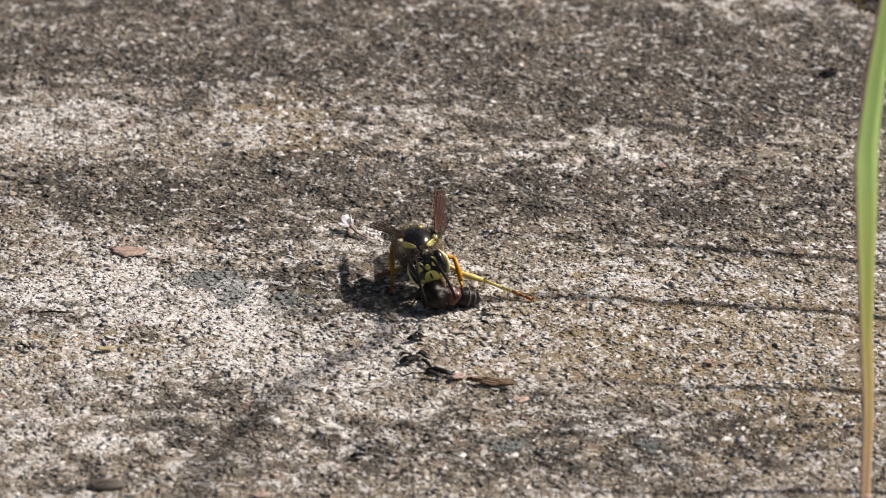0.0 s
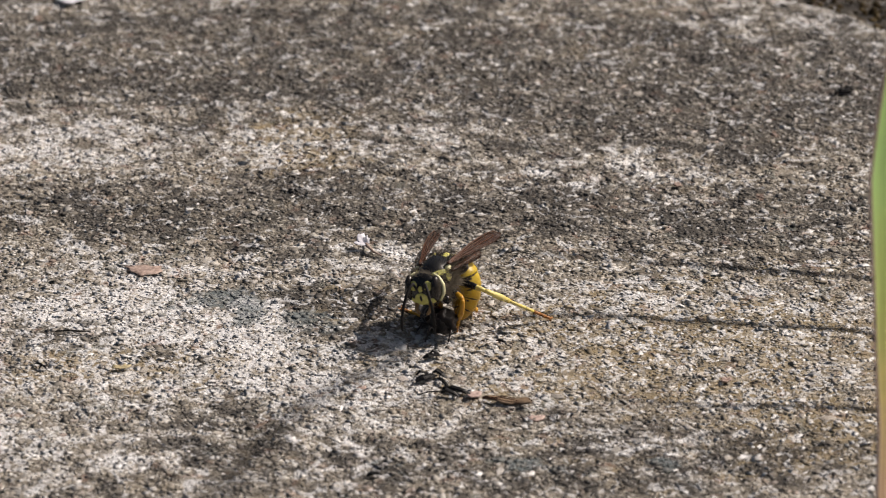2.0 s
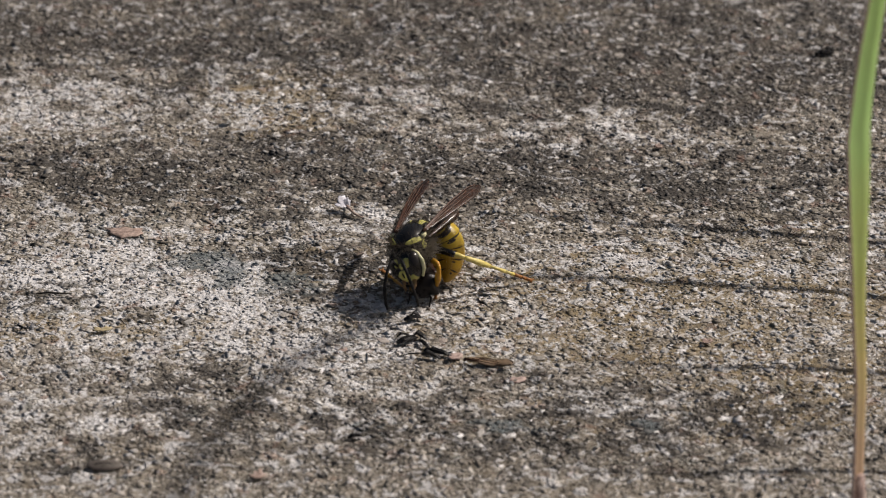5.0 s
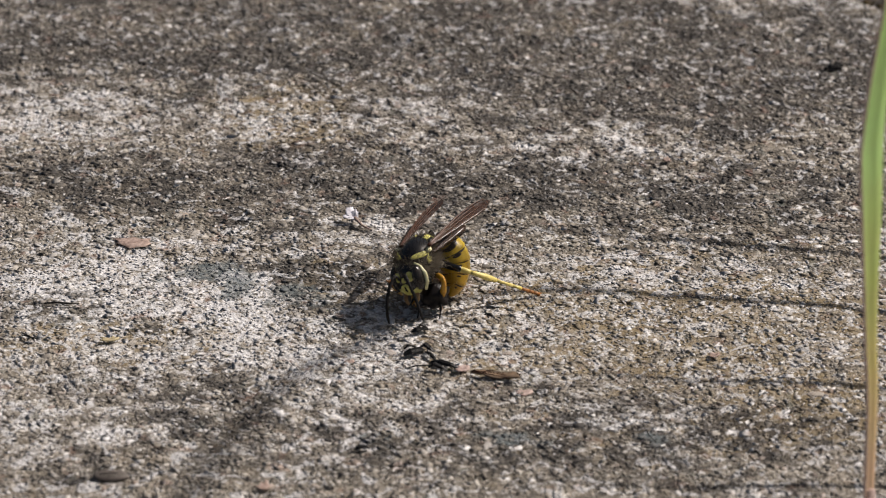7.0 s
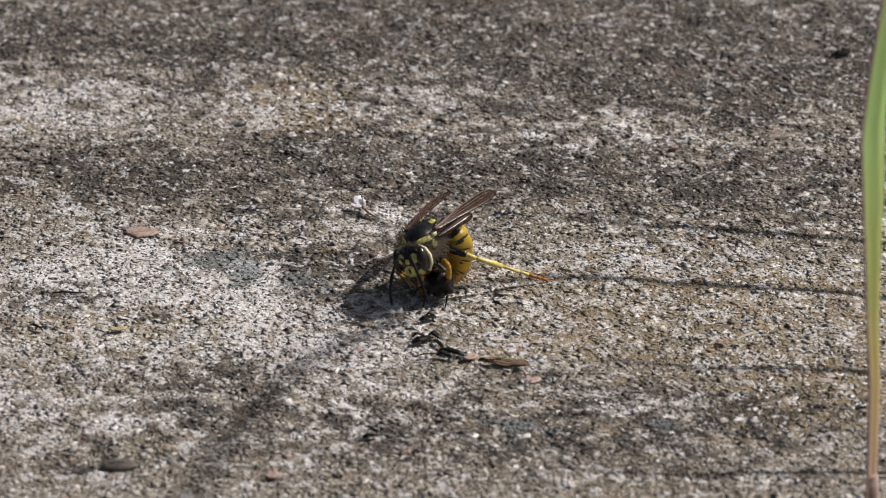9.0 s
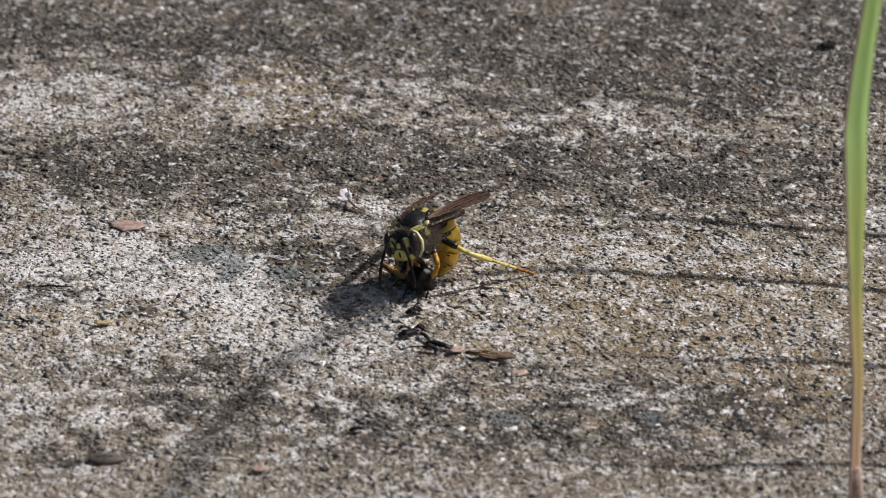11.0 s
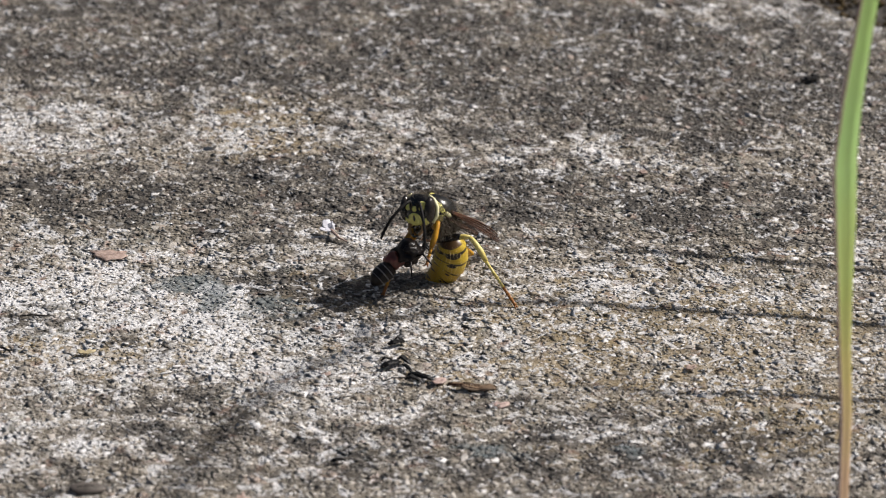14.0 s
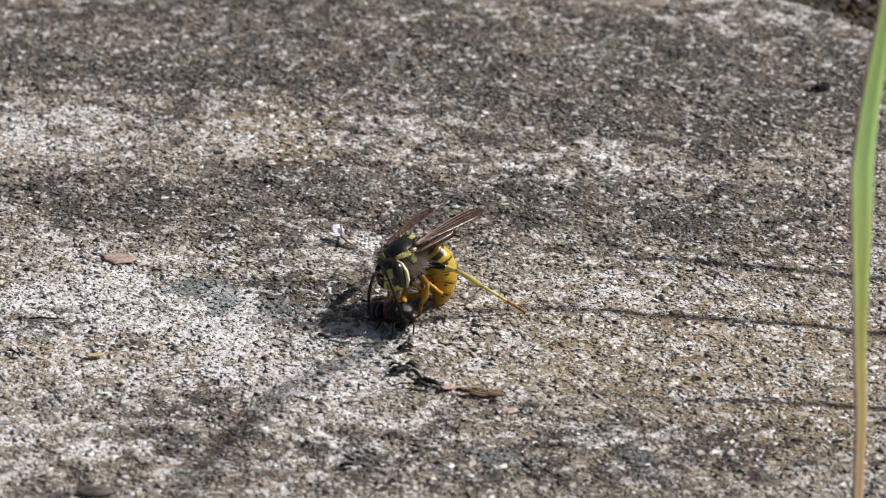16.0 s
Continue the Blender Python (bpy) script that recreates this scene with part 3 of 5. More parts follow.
# ---- grass at the edge of the slab ----
def grass_blade(label, root, points, widths, material, fold=0.35):
    """A folded leaf blade along points (from the root), broad face towards -y."""
    ob = thing("grass", label, "grass", at_mm(*root), "grass beside the slab")
    bm = bmesh.new()
    rows = []
    n = 60
    for k in range(n + 1):
        f = k / n * (len(points) - 1)
        i = min(int(f), len(points) - 2)
        u = f - i
        g = [points[max(i - 1, 0)], points[i], points[i + 1], points[min(i + 2, len(points) - 1)]]
        p = Vector([0.5 * (2 * g[1][c] + (g[2][c] - g[0][c]) * u + (2 * g[0][c] - 5 * g[1][c] + 4 * g[2][c] - g[3][c]) * u * u + (3 * g[1][c] - g[0][c] - 3 * g[2][c] + g[3][c]) * u ** 3) for c in range(3)])
        w = (widths[i] * (1 - u) + widths[i + 1] * u) / 2
        row = []
        for s, d in ((-1, 0.0), (-0.55, fold * 0.7), (0, fold), (0.55, fold * 0.7), (1, 0.0), (0.55, fold * 0.7 + 0.22), (0, fold + 0.3), (-0.55, fold * 0.7 + 0.22)):
            row.append(bm.verts.new(p + Vector((s * w * 0.98 - d * w * 0.8, s * w * 1.5 + d * w * 0.6, 0))))
        rows.append(row)
    for a, b in zip(rows, rows[1:]):
        for i in range(8):
            bm.faces.new((a[i], a[(i + 1) % 8], b[(i + 1) % 8], b[i]))
    bm.faces.new(rows[0])
    bm.faces.new(rows[-1])
    edge = [tuple(row[0].co) for row in rows]
    part("blade", bm, material, ob)
    part("margin", tube(edge, [0.15] * len(edge), 6), PINK, ob, "pinkish blade edge")
    return ob


main_blade = grass_blade("upright green grass blade, yellowing to pink at its foot", (44.4, -58.0, height_at(44.4, -58.0) - 0.3),
                         [(0.0, 0, -0.5), (-0.1, 0, 7.3), (-0.15, 0, 12.6), (-0.25, 0, 19.0), (-0.65, 0, 25.3), (-0.9, 0, 31.5), (-1.1, 0, 37.7), (-1.35, 0, 43.8), (-1.4, 0, 46.9), (-1.0, 0, 52.8), (-0.35, 0, 58.8), (0.5, 0.3, 65.2), (1.6, 1, 72.0), (3.2, 2, 79.0), (5.4, 3, 86.0)],
                         [1.15, 1.15, 1.15, 1.2, 1.35, 1.65, 2.2, 2.5, 2.55, 2.4, 2.2, 2.1, 1.9, 1.4, 0.3], BLADE)
part("sheath", tube([(0.1, 0, -0.8), (0.05, 0, 2), (0.0, 0.1, 5), (-0.05, 0.2, 8)], [0.85, 0.8, 0.75, 0.55], 10, flat=0.6), PINK, main_blade, "pinkish leaf sheath")


def side_stem(root, points, thick):
    """A thin stem beside the slab whose shadow falls across it."""
    ob = thing("grass", "thin green grass stem growing beside the slab", "grass", at_mm(root[0], root[1], height_at(*root)), "grass beside the slab")
    part("stem", tube([(0, 0, -0.6)] + points, thick, 8), STEM, ob)
    return ob


side_stem((84.1, 3.0), [(-0.8, 9.6, 19), (-0.7, 19.6, 39), (-1.6, 29.2, 58), (-1.6, 39.2, 78)], [0.52, 0.5, 0.48, 0.45, 0.2])
side_stem((81.7, -9.5), [(-0.5, 8.7, 18), (-0.2, 17.8, 37), (-0.8, 26.5, 55), (-1.4, 35.2, 73), (17.0, 43.0, 110), (52.0, 51.0, 148), (80.2, 56.4, 188), (78.0, 43.5, 193), (75.8, 30.0, 195), (74.4, 22.0, 195)], [0.55, 0.52, 0.5, 0.5, 0.5, 0.55, 0.8, 0.95, 0.95, 0.8, 0.2])
side_stem((83.1, -26.9), [(-0.4, 7.9, 17), (0.1, 16.1, 35), (-0.4, 24.0, 52), (0.0, 32.3, 70)], [0.5, 0.46, 0.46, 0.42, 0.2])
side_stem((82.4, -45.0), [(-0.3, 6.3, 17), (0.3, 13.0, 35), (0.0, 19.4, 52), (-0.3, 25.7, 69)], [0.46, 0.42, 0.42, 0.4, 0.2])

# ---- the wasp: forward is -y, up is z, origin in the middle of the thorax ----
wasp = thing("wasp", "black and yellow wasp feeding on prey on the concrete", "wasp", at_mm(0, 1.5, 4.8))
wasp.scale = (1.42, 1.42, 1.42)
THORAX = (1.52, 1.92, 1.58)


def build_thorax():
    bm = ball(THORAX, lump=0.05, seed=2)
    ball((1.2, 0.9, 1.08), (0, 1.35, 0.15), 3, bm=bm)
    ball((1.05, 0.8, 1.15), (0, -1.4, -0.3), 3, bm=bm)
    ob = part("thorax", bm, CHITIN, wasp, "glossy black thorax")
    for s in (-1, 1):
        part("pronotum_band", patch(THORAX, (0, 0, 0), (s * 1.2, -1.0, 1.0), 0.13, 0.56, s * 84, 0.05), LEMON, ob, "lemon-yellow band")
        part("tegula", ball((0.24, 0.32, 0.2), (s * 1.36, -0.1, 0.84), 2), PALE, ob, "yellow wing cover")
        part("side_spot", patch(THORAX, (0, 0, 0), (s * 1.8, -0.6, 0.35), 0.17, 0.22, s * -30, 0.04), LEMON, ob, "yellow side spot")
        part("scutellum_spot", patch((1.2, 0.9, 1.08), (0, 1.35, 0.15), (s * 0.62, 0.0, 1.1), 0.52, 0.19, s * -15, 0.06), LEMON, ob, "yellow spot")
        part("hind_spot", patch((1.2, 0.9, 1.08), (0, 1.35, 0.15), (s * 0.6, 1.0, 0.6), 0.28, 0.16, 0, 0.04), LEMON, ob, "yellow spot")
    hair = bmesh.new()
    r = random.Random(11)
    for i in range(6500):
        d = Vector((r.gauss(0, 1), r.gauss(0, 1), r.gauss(0.1, 1))).normalized()
        top = d.z > 0.62 and d.y < 0.6
        if top and r.random() < 0.93:
            continue
        p = Vector((d.x * THORAX[0], d.y * THORAX[1], d.z * THORAX[2])) * 0.98
        stray = Vector((r.gauss(0, 0.35), r.gauss(0, 0.35), r.gauss(0, 0.35)))
        tip = p + (d + stray) * (r.uniform(0.12, 0.3) if top else r.uniform(0.3, 0.82))
        a = d.orthogonal().normalized() * 0.014
        b = d.cross(a)
        hair.faces.new([hair.verts.new(v) for v in (p + a, p - a * 0.5 + b, tip)])
        hair.faces.new([hair.verts.new(v) for v in (p - a, p + a * 0.5 - b, tip)])
    part("hair", hair, FUZZ, ob, "short pale hairs")
    return ob


def build_head():
    ob = part("head", ball((1.72, 0.88, 1.55), fine=3), CHITIN, wasp, "black head with a yellow face")
    face = (1.72, 0.88, 1.55)
    for s in (-1, 1):
        part("eye", ball((0.50, 0.78, 1.2), (s * 1.38, -0.14, 0.16), 3), EYE_BLACK, ob, "large glossy dark eye")
        part("brow_spot", patch(face, (0, 0, 0), (s * 0.80, -0.85, 0.52), 0.33, 0.40, s * 12, 0.05), LEMON, ob, "yellow brow spot")
        part("cheek_spot", patch(face, (0, 0, 0), (s * 1.15, -0.5, -1.35), 0.24, 0.44, s * -20, 0.05), LEMON, ob, "yellow cheek spot")
        rim = [(s * 0.95, 0.30, 1.42), (s * 1.55, 0.30, 1.05), (s * 1.92, 0.28, 0.35), (s * 1.90, 0.24, -0.4), (s * 1.55, 0.12, -1.1)]
        part("eye_rim", tube(rim, [0.10, 0.17, 0.21, 0.20, 0.14], 10), PALE, ob, "pale yellow band behind the eye")
        jaw = part("mandible", tube([(s * 0.72, -0.35, -1.25), (s * 0.78, -0.55, -1.75), (s * 0.45, -0.7, -2.15), (s * 0.08, -0.75, -2.3)], [0.25, 0.22, 0.15, 0.06], 8, flat=0.7), HUSK, ob, "brown jaw")
        part("tooth", tube([(s * 0.3, -0.72, -2.22), (s * 0.08, -0.78, -2.36), (s * -0.04, -0.8, -2.45)], [0.16, 0.1, 0.03], 6), CHITIN, jaw, "dark tooth")
    fuzz = bmesh.new()
    r = random.Random(17)
    for i in range(900):
        d = Vector((r.gauss(0, 1), r.gauss(0.4, 0.6), r.gauss(0.6, 0.8))).normalized()
        p = Vector([d[j] * face[j] for j in range(3)]) * 0.98
        tip = p + (d + Vector((r.gauss(0, 0.3), r.gauss(0, 0.3), r.gauss(0, 0.3)))) * r.uniform(0.15, 0.5)
        q = d.orthogonal().normalized() * 0.014
        fuzz.faces.new([fuzz.verts.new(c) for c in (p + q, p - q, tip)])
    part("hair", fuzz, FUZZ, ob, "short pale hairs")
    part("clypeus", patch(face, (0, 0, 0), (0, -0.9, -0.78), 0.70, 0.58, 0, 0.10), LEMON, ob, "yellow face shield")
    part("clypeus_mark", patch((1.72, 0.97, 1.62), (0, 0, 0), (0, -0.95, -0.68), 0.10, 0.26, 0, 0.05), CHITIN, ob, "black mark")
    part("crown_spot", patch(face, (0, 0, 0), (0, -0.9, 0.20), 0.30, 0.30, 0, 0.05), LEMON, ob, "yellow spot")
    return ob


def build_antenna(head, s):
    base = Vector((s * 0.36, -0.92, 0.28))
    ob = part("antenna", tube([(0, 0, 0), (s * 0.15, -0.35, 0.35), (s * 0.3, -0.62, 0.62)], [0.15, 0.13, 0.14], 8), FEELER, head, "black elbowed feeler", pose(*(base * MM)))
    flag = [(s * 0.3, -0.62, 0.62), (s * 0.5, -1.0, 0.34), (s * 0.72, -1.4, -0.3), (s * 0.9, -1.65, -1.1), (s * 1.0, -1.75, -2.0), (s * 1.02, -1.7, -2.9), (s * 0.95, -1.55, -3.7)]
    dense = []
    for a, b in zip(flag, flag[1:]):
        dense += [Vector(a).lerp(Vector(b), u) for u in (0, 0.25, 0.5, 0.75)]
    dense.append(Vector(flag[-1]))
    bm = tube(dense, [(0.165 if k % 2 else 0.135) * (1 - 0.3 * (k > len(dense) - 3)) for k in range(len(dense))], 8)
    part("flagellum", bm, FEELER, ob)
    return ob


def build_abdomen():
    """A banded, curled drop; u runs along it, v from the back to the belly."""
    bm = bmesh.new()
    uv = bm.loops.layers.uv.new("UVMap")
    n, sides, length, curl = 60, 28, 5.7, radians(100)
    p, rings, where = Vector((0, 0, 0)), [], {}
    for k in range(n + 1):
        s = k / n
        a = curl * s
        ahead = Vector((0, math.cos(a), -math.sin(a)))
        up = Vector((0, math.sin(a), math.cos(a)))
        r = 1.52 * (math.sin(math.pi * min(s * 1.0, 1) ** 0.72) ** 0.62) if 0 < s < 1 else 0.05
        ring_at = (s * 6) % 1
        r *= 0.965 + 0.055 * ring_at ** 1.5
        r = max(r, 0.16 if s < 0.5 else 0.03)
        ring = []
        for i in range(sides):
            b = 2 * math.pi * i / sides
            v = bm.verts.new(p + Vector((1, 0, 0)) * math.sin(b) * r + up * math.cos(b) * r * 0.93)
            where[v] = (s, abs((b / math.pi + 1) % 2 - 1))
            ring.append(v)
        rings.append(ring)
        p = p + ahead * (length / n)
    for a, b in zip(rings, rings[1:]):
        for i in range(sides):
            bm.faces.new((a[i], b[i], b[(i + 1) % sides], a[(i + 1) % sides]))
    bm.faces.new(rings[-1])
    bm.faces.new(rings[0])
    for f in bm.faces:
        for loop in f.loops:
            s, v = where[loop.vert]
            loop[uv].uv = (s, 1 - v)
    down = bmesh.new()
    r = random.Random(31)
    verts = [(v, n_out) for ring, k in zip(rings, range(n + 1)) if 4 < k < 56 for v, n_out in ((u.co.copy(), u.co - sum((w.co for w in ring), Vector()) / sides) for u in ring)]
    for i in range(1500):
        v, out = r.choice(verts)
        out = out.normalized()
        tip = v + (out + Vector((r.gauss(0, 0.3), r.gauss(0, 0.3), r.gauss(0, 0.3)))) * r.uniform(0.1, 0.36)
        q = out.orthogonal().normalized() * 0.012
        down.faces.new([down.verts.new(c) for c in (v + q, v - q, tip)])
    ob = part("abdomen", bm, ABDOMEN, wasp, "yellow abdomen with black bands and dots")
    part("hair", down, DOWN, ob, "short golden hairs")
    part("petiole", tube([(0, -0.6, 0.05), (0, 0.1, 0), (0, 0.5, 0)], [0.3, 0.2, 0.25], 10), CHITIN, ob, "thin black waist")
    return ob


def wing_outline(length, wide):
    """Upper and lower edges of a pleated wing along x."""
    rows = []
    for k in range(25):
        u = k / 24
        w = wide * (0.22 + 0.78 * math.sin(min(u * 1.25, 1) * math.pi / 2)) * (1 - max(u - 0.82, 0) ** 2 * 24)
        rows.append((u * length, max(w, 0.1)))
    return rows


def build_wing(s):
    bm = bmesh.new()
    rows = []
    outline = wing_outline(8.1, 1.0)
    for x, w in outline:
        u = x / 8.1
        sag = -0.5 * u * u
        lines = ((0.5, 0.0), (0.2, 0.10), (-0.1, 0.02), (-0.35, 0.10), (-0.5, 0.03))
        rows.append([bm.verts.new((x, c * w, sag + z * (1 - 0.5 * u))) for c, z in lines] + [bm.verts.new((x, c * w, sag + z * (1 - 0.5 * u) - 0.035)) for c, z in reversed(lines)])
    for a, b in zip(rows, rows[1:]):
        for i in range(10):
            bm.faces.new((a[i], a[(i + 1) % 10], b[(i + 1) % 10], b[i]))
    bm.faces.new(rows[0])
    bm.faces.new(rows[-1])
    ob = part("wing", bm, WING, wasp, "smoky brown folded wing")
    for c, reach, thick in ((0.5, 0.97, 0.10), (0.28, 0.8, 0.065), (0.0, 0.9, 0.05), (-0.3, 0.7, 0.045)):
        pts = [(x, c * w * (0.6 + 0.4 * min(u * 2, 1)), -0.5 * u * u + 0.08) for x, w in outline for u in (x / 8.1,) if u <= reach]
        part("vein", tube(pts, [thick * (1 - 0.6 * i / len(pts)) for i in range(len(pts))], 6), VEIN, ob, "dark red-brown wing vein")
    hind = bmesh.new()
    rows = []
    for x, w in wing_outline(4.2, 0.9):
        rows.append([hind.verts.new((x, s * -0.5 + c * w, -0.25 - 0.05 * abs(c) + d)) for c, d in ((0.5, 0), (0, 0.05), (-0.5, 0), (0, -0.02))])
    for a, b in zip(rows, rows[1:]):
        for i in range(4):
            hind.faces.new((a[i], a[(i + 1) % 4], b[(i + 1) % 4], b[i]))
    hind.faces.new(rows[0])
    hind.faces.new(rows[-1])
    part("hind_wing", hind, WING, ob, "smaller clear hind wing")
    return ob


# legs: hip in the thorax, upper and lower length, colours
LEGS = {
    ("fore", 1): ((0.95, -1.25, -1.2), 2.5, 3.4),
    ("fore", -1): ((-0.95, -1.25, -1.2), 2.5, 3.4),
    ("mid", 1): ((1.0, 0.0, -1.35), 1.8, 3.4),
    ("mid", -1): ((-1.0, 0.0, -1.35), 3.0, 4.3),
    ("hind", 1): ((1.0, 1.2, -1.2), 2.7, 6.5),
    ("hind", -1): ((-1.0, 1.2, -1.2), 3.9, 6.6),
}


def build_leg(kind):
    """An upper leg along x from the hip, and a shin with its foot along x from the knee."""
    hip, upper, lower = LEGS[kind]
    near = kind == ("hind", 1)
    shade, reach, ankle = (STRAW, 0.74, 0.36) if near else (AMBER, 0.5, 0.6)
    bm = tube([(-0.3, 0, 0), (0.5, 0, 0), (upper * 0.35, 0, 0.06), (upper * 0.8, 0, 0.04), (upper, 0, 0)], [0.22, 0.22, 0.22, 0.21, 0.16], 10)
    leg = part("leg", bm, shade, wasp, "yellow upper leg")
    part("thigh", tube([(-0.5, 0, 0), (0.4, 0, 0), (upper * reach * 0.8, 0, 0.06), (upper * reach, 0, 0.05)], [0.29, 0.29, 0.27, 0.19], 10), CHITIN, leg, "black thigh")
    shin = part("shin", tube([(0, 0, 0), (0.25, 0, 0.06), (0.6, 0, 0.12), (lower * ankle * 0.6, 0, 0.12), (lower * ankle, 0, 0)], [0.14, 0.19, 0.2, 0.26, 0.19], 10), shade, leg, "yellow shin")
    bm, tip = bmesh.new(), bmesh.new()
    a = lower * (ankle - 0.02)
    for i in range(5):
        step = lower * (1.02 - ankle) * (0.40, 0.2, 0.16, 0.1, 0.14)[i]
        tube([(a - 0.04, 0, 0), (a + step * 0.6, 0, 0), (a + step, 0, 0)], [0.13, 0.12, 0.15], 8, bm if i < 2 else tip)
        a += step
    for s in (-1, 1):
        tube([(a - 0.05, 0, 0), (a + 0.16, s * 0.15, -0.03), (a + 0.2, s * 0.2, -0.15)], [0.07, 0.05, 0.02], 6, tip)
    foot = part("foot", bm, shade, leg, "jointed yellow foot")
    toe = part("toe", tip, RUST, leg, "rusty toe with claws")
    spine = part("spur", tube([(lower * (ankle - 0.03), 0.05, 0), (lower * (ankle + 0.06), 0.22, -0.1)], [0.06, 0.015], 6), RUST, leg)
    return leg, (shin, foot, toe, spine)


thorax = build_thorax()
head = build_head()
head.scale = (0.80, 0.80, 0.84)
antennae = {s: build_antenna(head, s) for s in (-1, 1)}
abdomen = build_abdomen()
abdomen.scale = (0.95, 0.95, 0.95)
wings = {s: build_wing(s) for s in (-1, 1)}
legs = {kind: build_leg(kind) for kind in LEGS}


# ---- the prey: a chewed insect ----
def build_prey():
    ob = thing("dead_insect", "dismembered black insect held under the wasp's jaws", "insect", at_mm(2, -2, 1.4))
    ob.scale = (1.15, 1.15, 1.15)
    part("prey_thorax", ball((1.5, 1.3, 1.2), (0.6, 0.2, 0.2), 3, 0.55, 4), PREY_BLACK, ob, "shiny black chewed trunk")
    part("prey_plate", ball((0.9, 0.75, 0.5), (1.1, -0.5, 0.75), 3, 0.4, 12, Matrix.Rotation(0.6, 3, "Y")), PREY_BLACK, ob, "shiny black torn plate")
    part("flesh", ball((1.0, 0.95, 0.9), (-0.9, 0.0, 0.1), 3, 0.3, 8), PREY_RED, ob, "dark red flesh")
    rings = part("prey_abdomen", tube([(-1.3, -0.3, -0.2), (-1.9, -0.5, -0.35), (-2.6, -0.7, -0.5), (-3.2, -0.85, -0.75), (-3.6, -0.9, -1.0)], [0.75, 0.95, 0.92, 0.7, 0.25], 16), PREY_BLACK, ob, "black ringed tail")
    for x, y, z, r in ((-1.75, -0.47, -0.3, 0.90), (-2.3, -0.62, -0.42, 0.95), (-2.85, -0.76, -0.6, 0.82)):
        part("ring", tube([(x, y, z), (x - 0.12, y - 0.04, z - 0.03)], [r * 1.01, r * 1.03], 18), PREY_GREY, rings, "pale grey ring")
    for i, (a, b, c) in enumerate((((1.2, -0.6, 0), (2.0, -1.4, 0.3), (2.4, -1.9, -0.9)), ((0.4, -0.9, -0.2), (0.6, -1.9, 0.2), (0.2, -2.4, -1.0)), ((1.5, 0.4, -0.2), (2.4, 0.6, 0.1), (2.9, 0.2, -0.9)))):
        part("prey_leg", tube([a, b, c], [0.16, 0.12, 0.06], 7), PREY_BLACK, ob, "thin broken leg")
    return ob


prey = build_prey()


# ---- crumbs and litter on the slab ----
def lies(x, y, rz=0, lift=0.0):
    return at_mm(x, y, height_at(x, y) + lift, 0, 0, rz)


def flake(name, label, category, at, wide, deep, thick, material, seed, curl=0.25):
    """A thin curled scrap with an uneven outline."""
    bm = bmesh.new()
    r = random.Random(seed)
    n = 16
    edge = [1 + r.uniform(-0.42, 0.25) for _ in range(n)]
    layers = []
    for z in (0, thick):
        rings = [[bm.verts.new((0, 0, z))]]
        for f in (0.55, 1.0):
            ring = []
            for i in range(n):
                a = 2 * math.pi * i / n
                x, y = math.cos(a) * wide / 2 * f * edge[i], math.sin(a) * deep / 2 * f * edge[i]
                ring.append(bm.verts.new((x, y, z + curl * ((2 * x / wide) ** 2 + 0.6 * (2 * y / deep) ** 2) + r.uniform(-0.04, 0.04))))
            rings.append(ring)
        layers.append(rings)
        for i in range(n):
            j = (i + 1) % n
            bm.faces.new((rings[0][0], rings[1][i], rings[1][j]))
            bm.faces.new((rings[1][i], rings[2][i], rings[2][j], rings[1][j]))
    for i in range(n):
        j = (i + 1) % n
        bm.faces.new((layers[0][2][i], layers[0][2][j], layers[1][2][j], layers[1][2][i]))
    ob = new(name, mesh_of(name, bm, material))
    ob.matrix_basis = at
    return tagged(ob, label, category)


leaf = flake("leaf_scrap", "dry reddish-brown leaf scrap lying on the concrete", "leaf", lies(-33.3, 10.2, -8, 0.02), 4.6, 2.6, 0.08, LEAF, 29, 0.12)
flake("pink_scrap", "pinkish flake of insect shell beside black crumbs", "scrap", lies(3.8, -19.9, 20, 0.2), 1.6, 1.3, 0.12, PINK, 5, 0.15)
flake("pink_scrap", "pinkish flake lying on the concrete", "scrap", lies(10.3, -24.0, 5, -0.02), 1.8, 1.5, 0.08, PINK, 6, 0.05)
flake("pink_scrap", "small reddish flake on the dark concrete", "scrap", lies(27.5, 31.5, 30, 0.25), 1.1, 1.2, 0.15, LEAF, 7)
flake("pink_scrap", "small reddish flake lying on pale grit", "scrap", lies(30.8, -16.2, 0, 0.2), 1.3, 1.0, 0.12, LEAF, 17)
flake("leaf_scrap", "small orange-brown leaf scrap on the concrete", "leaf", lies(-16.6, -45.1, 60, 0.25), 1.9, 1.5, 0.14, LEAF, 8)
flake("straw_scrap", "pale yellow straw flake on the grit", "scrap", lies(-34.4, -13.2, 15, 0.25), 2.4, 0.9, 0.14, OCHRE, 9)
flake("pink_scrap", "dull reddish-brown flake pressed on the concrete", "scrap", lies(-8.2, -17.7, 15, -0.08), 2.0, 1.5, 0.06, LEAF, 41, 0.04)
flake("white_petal", "small white petal lying on the concrete", "petal", lies(-46.6, 85.0, 10, 0.15), 4.4, 3.4, 0.16, PETAL, 10, 0.5)


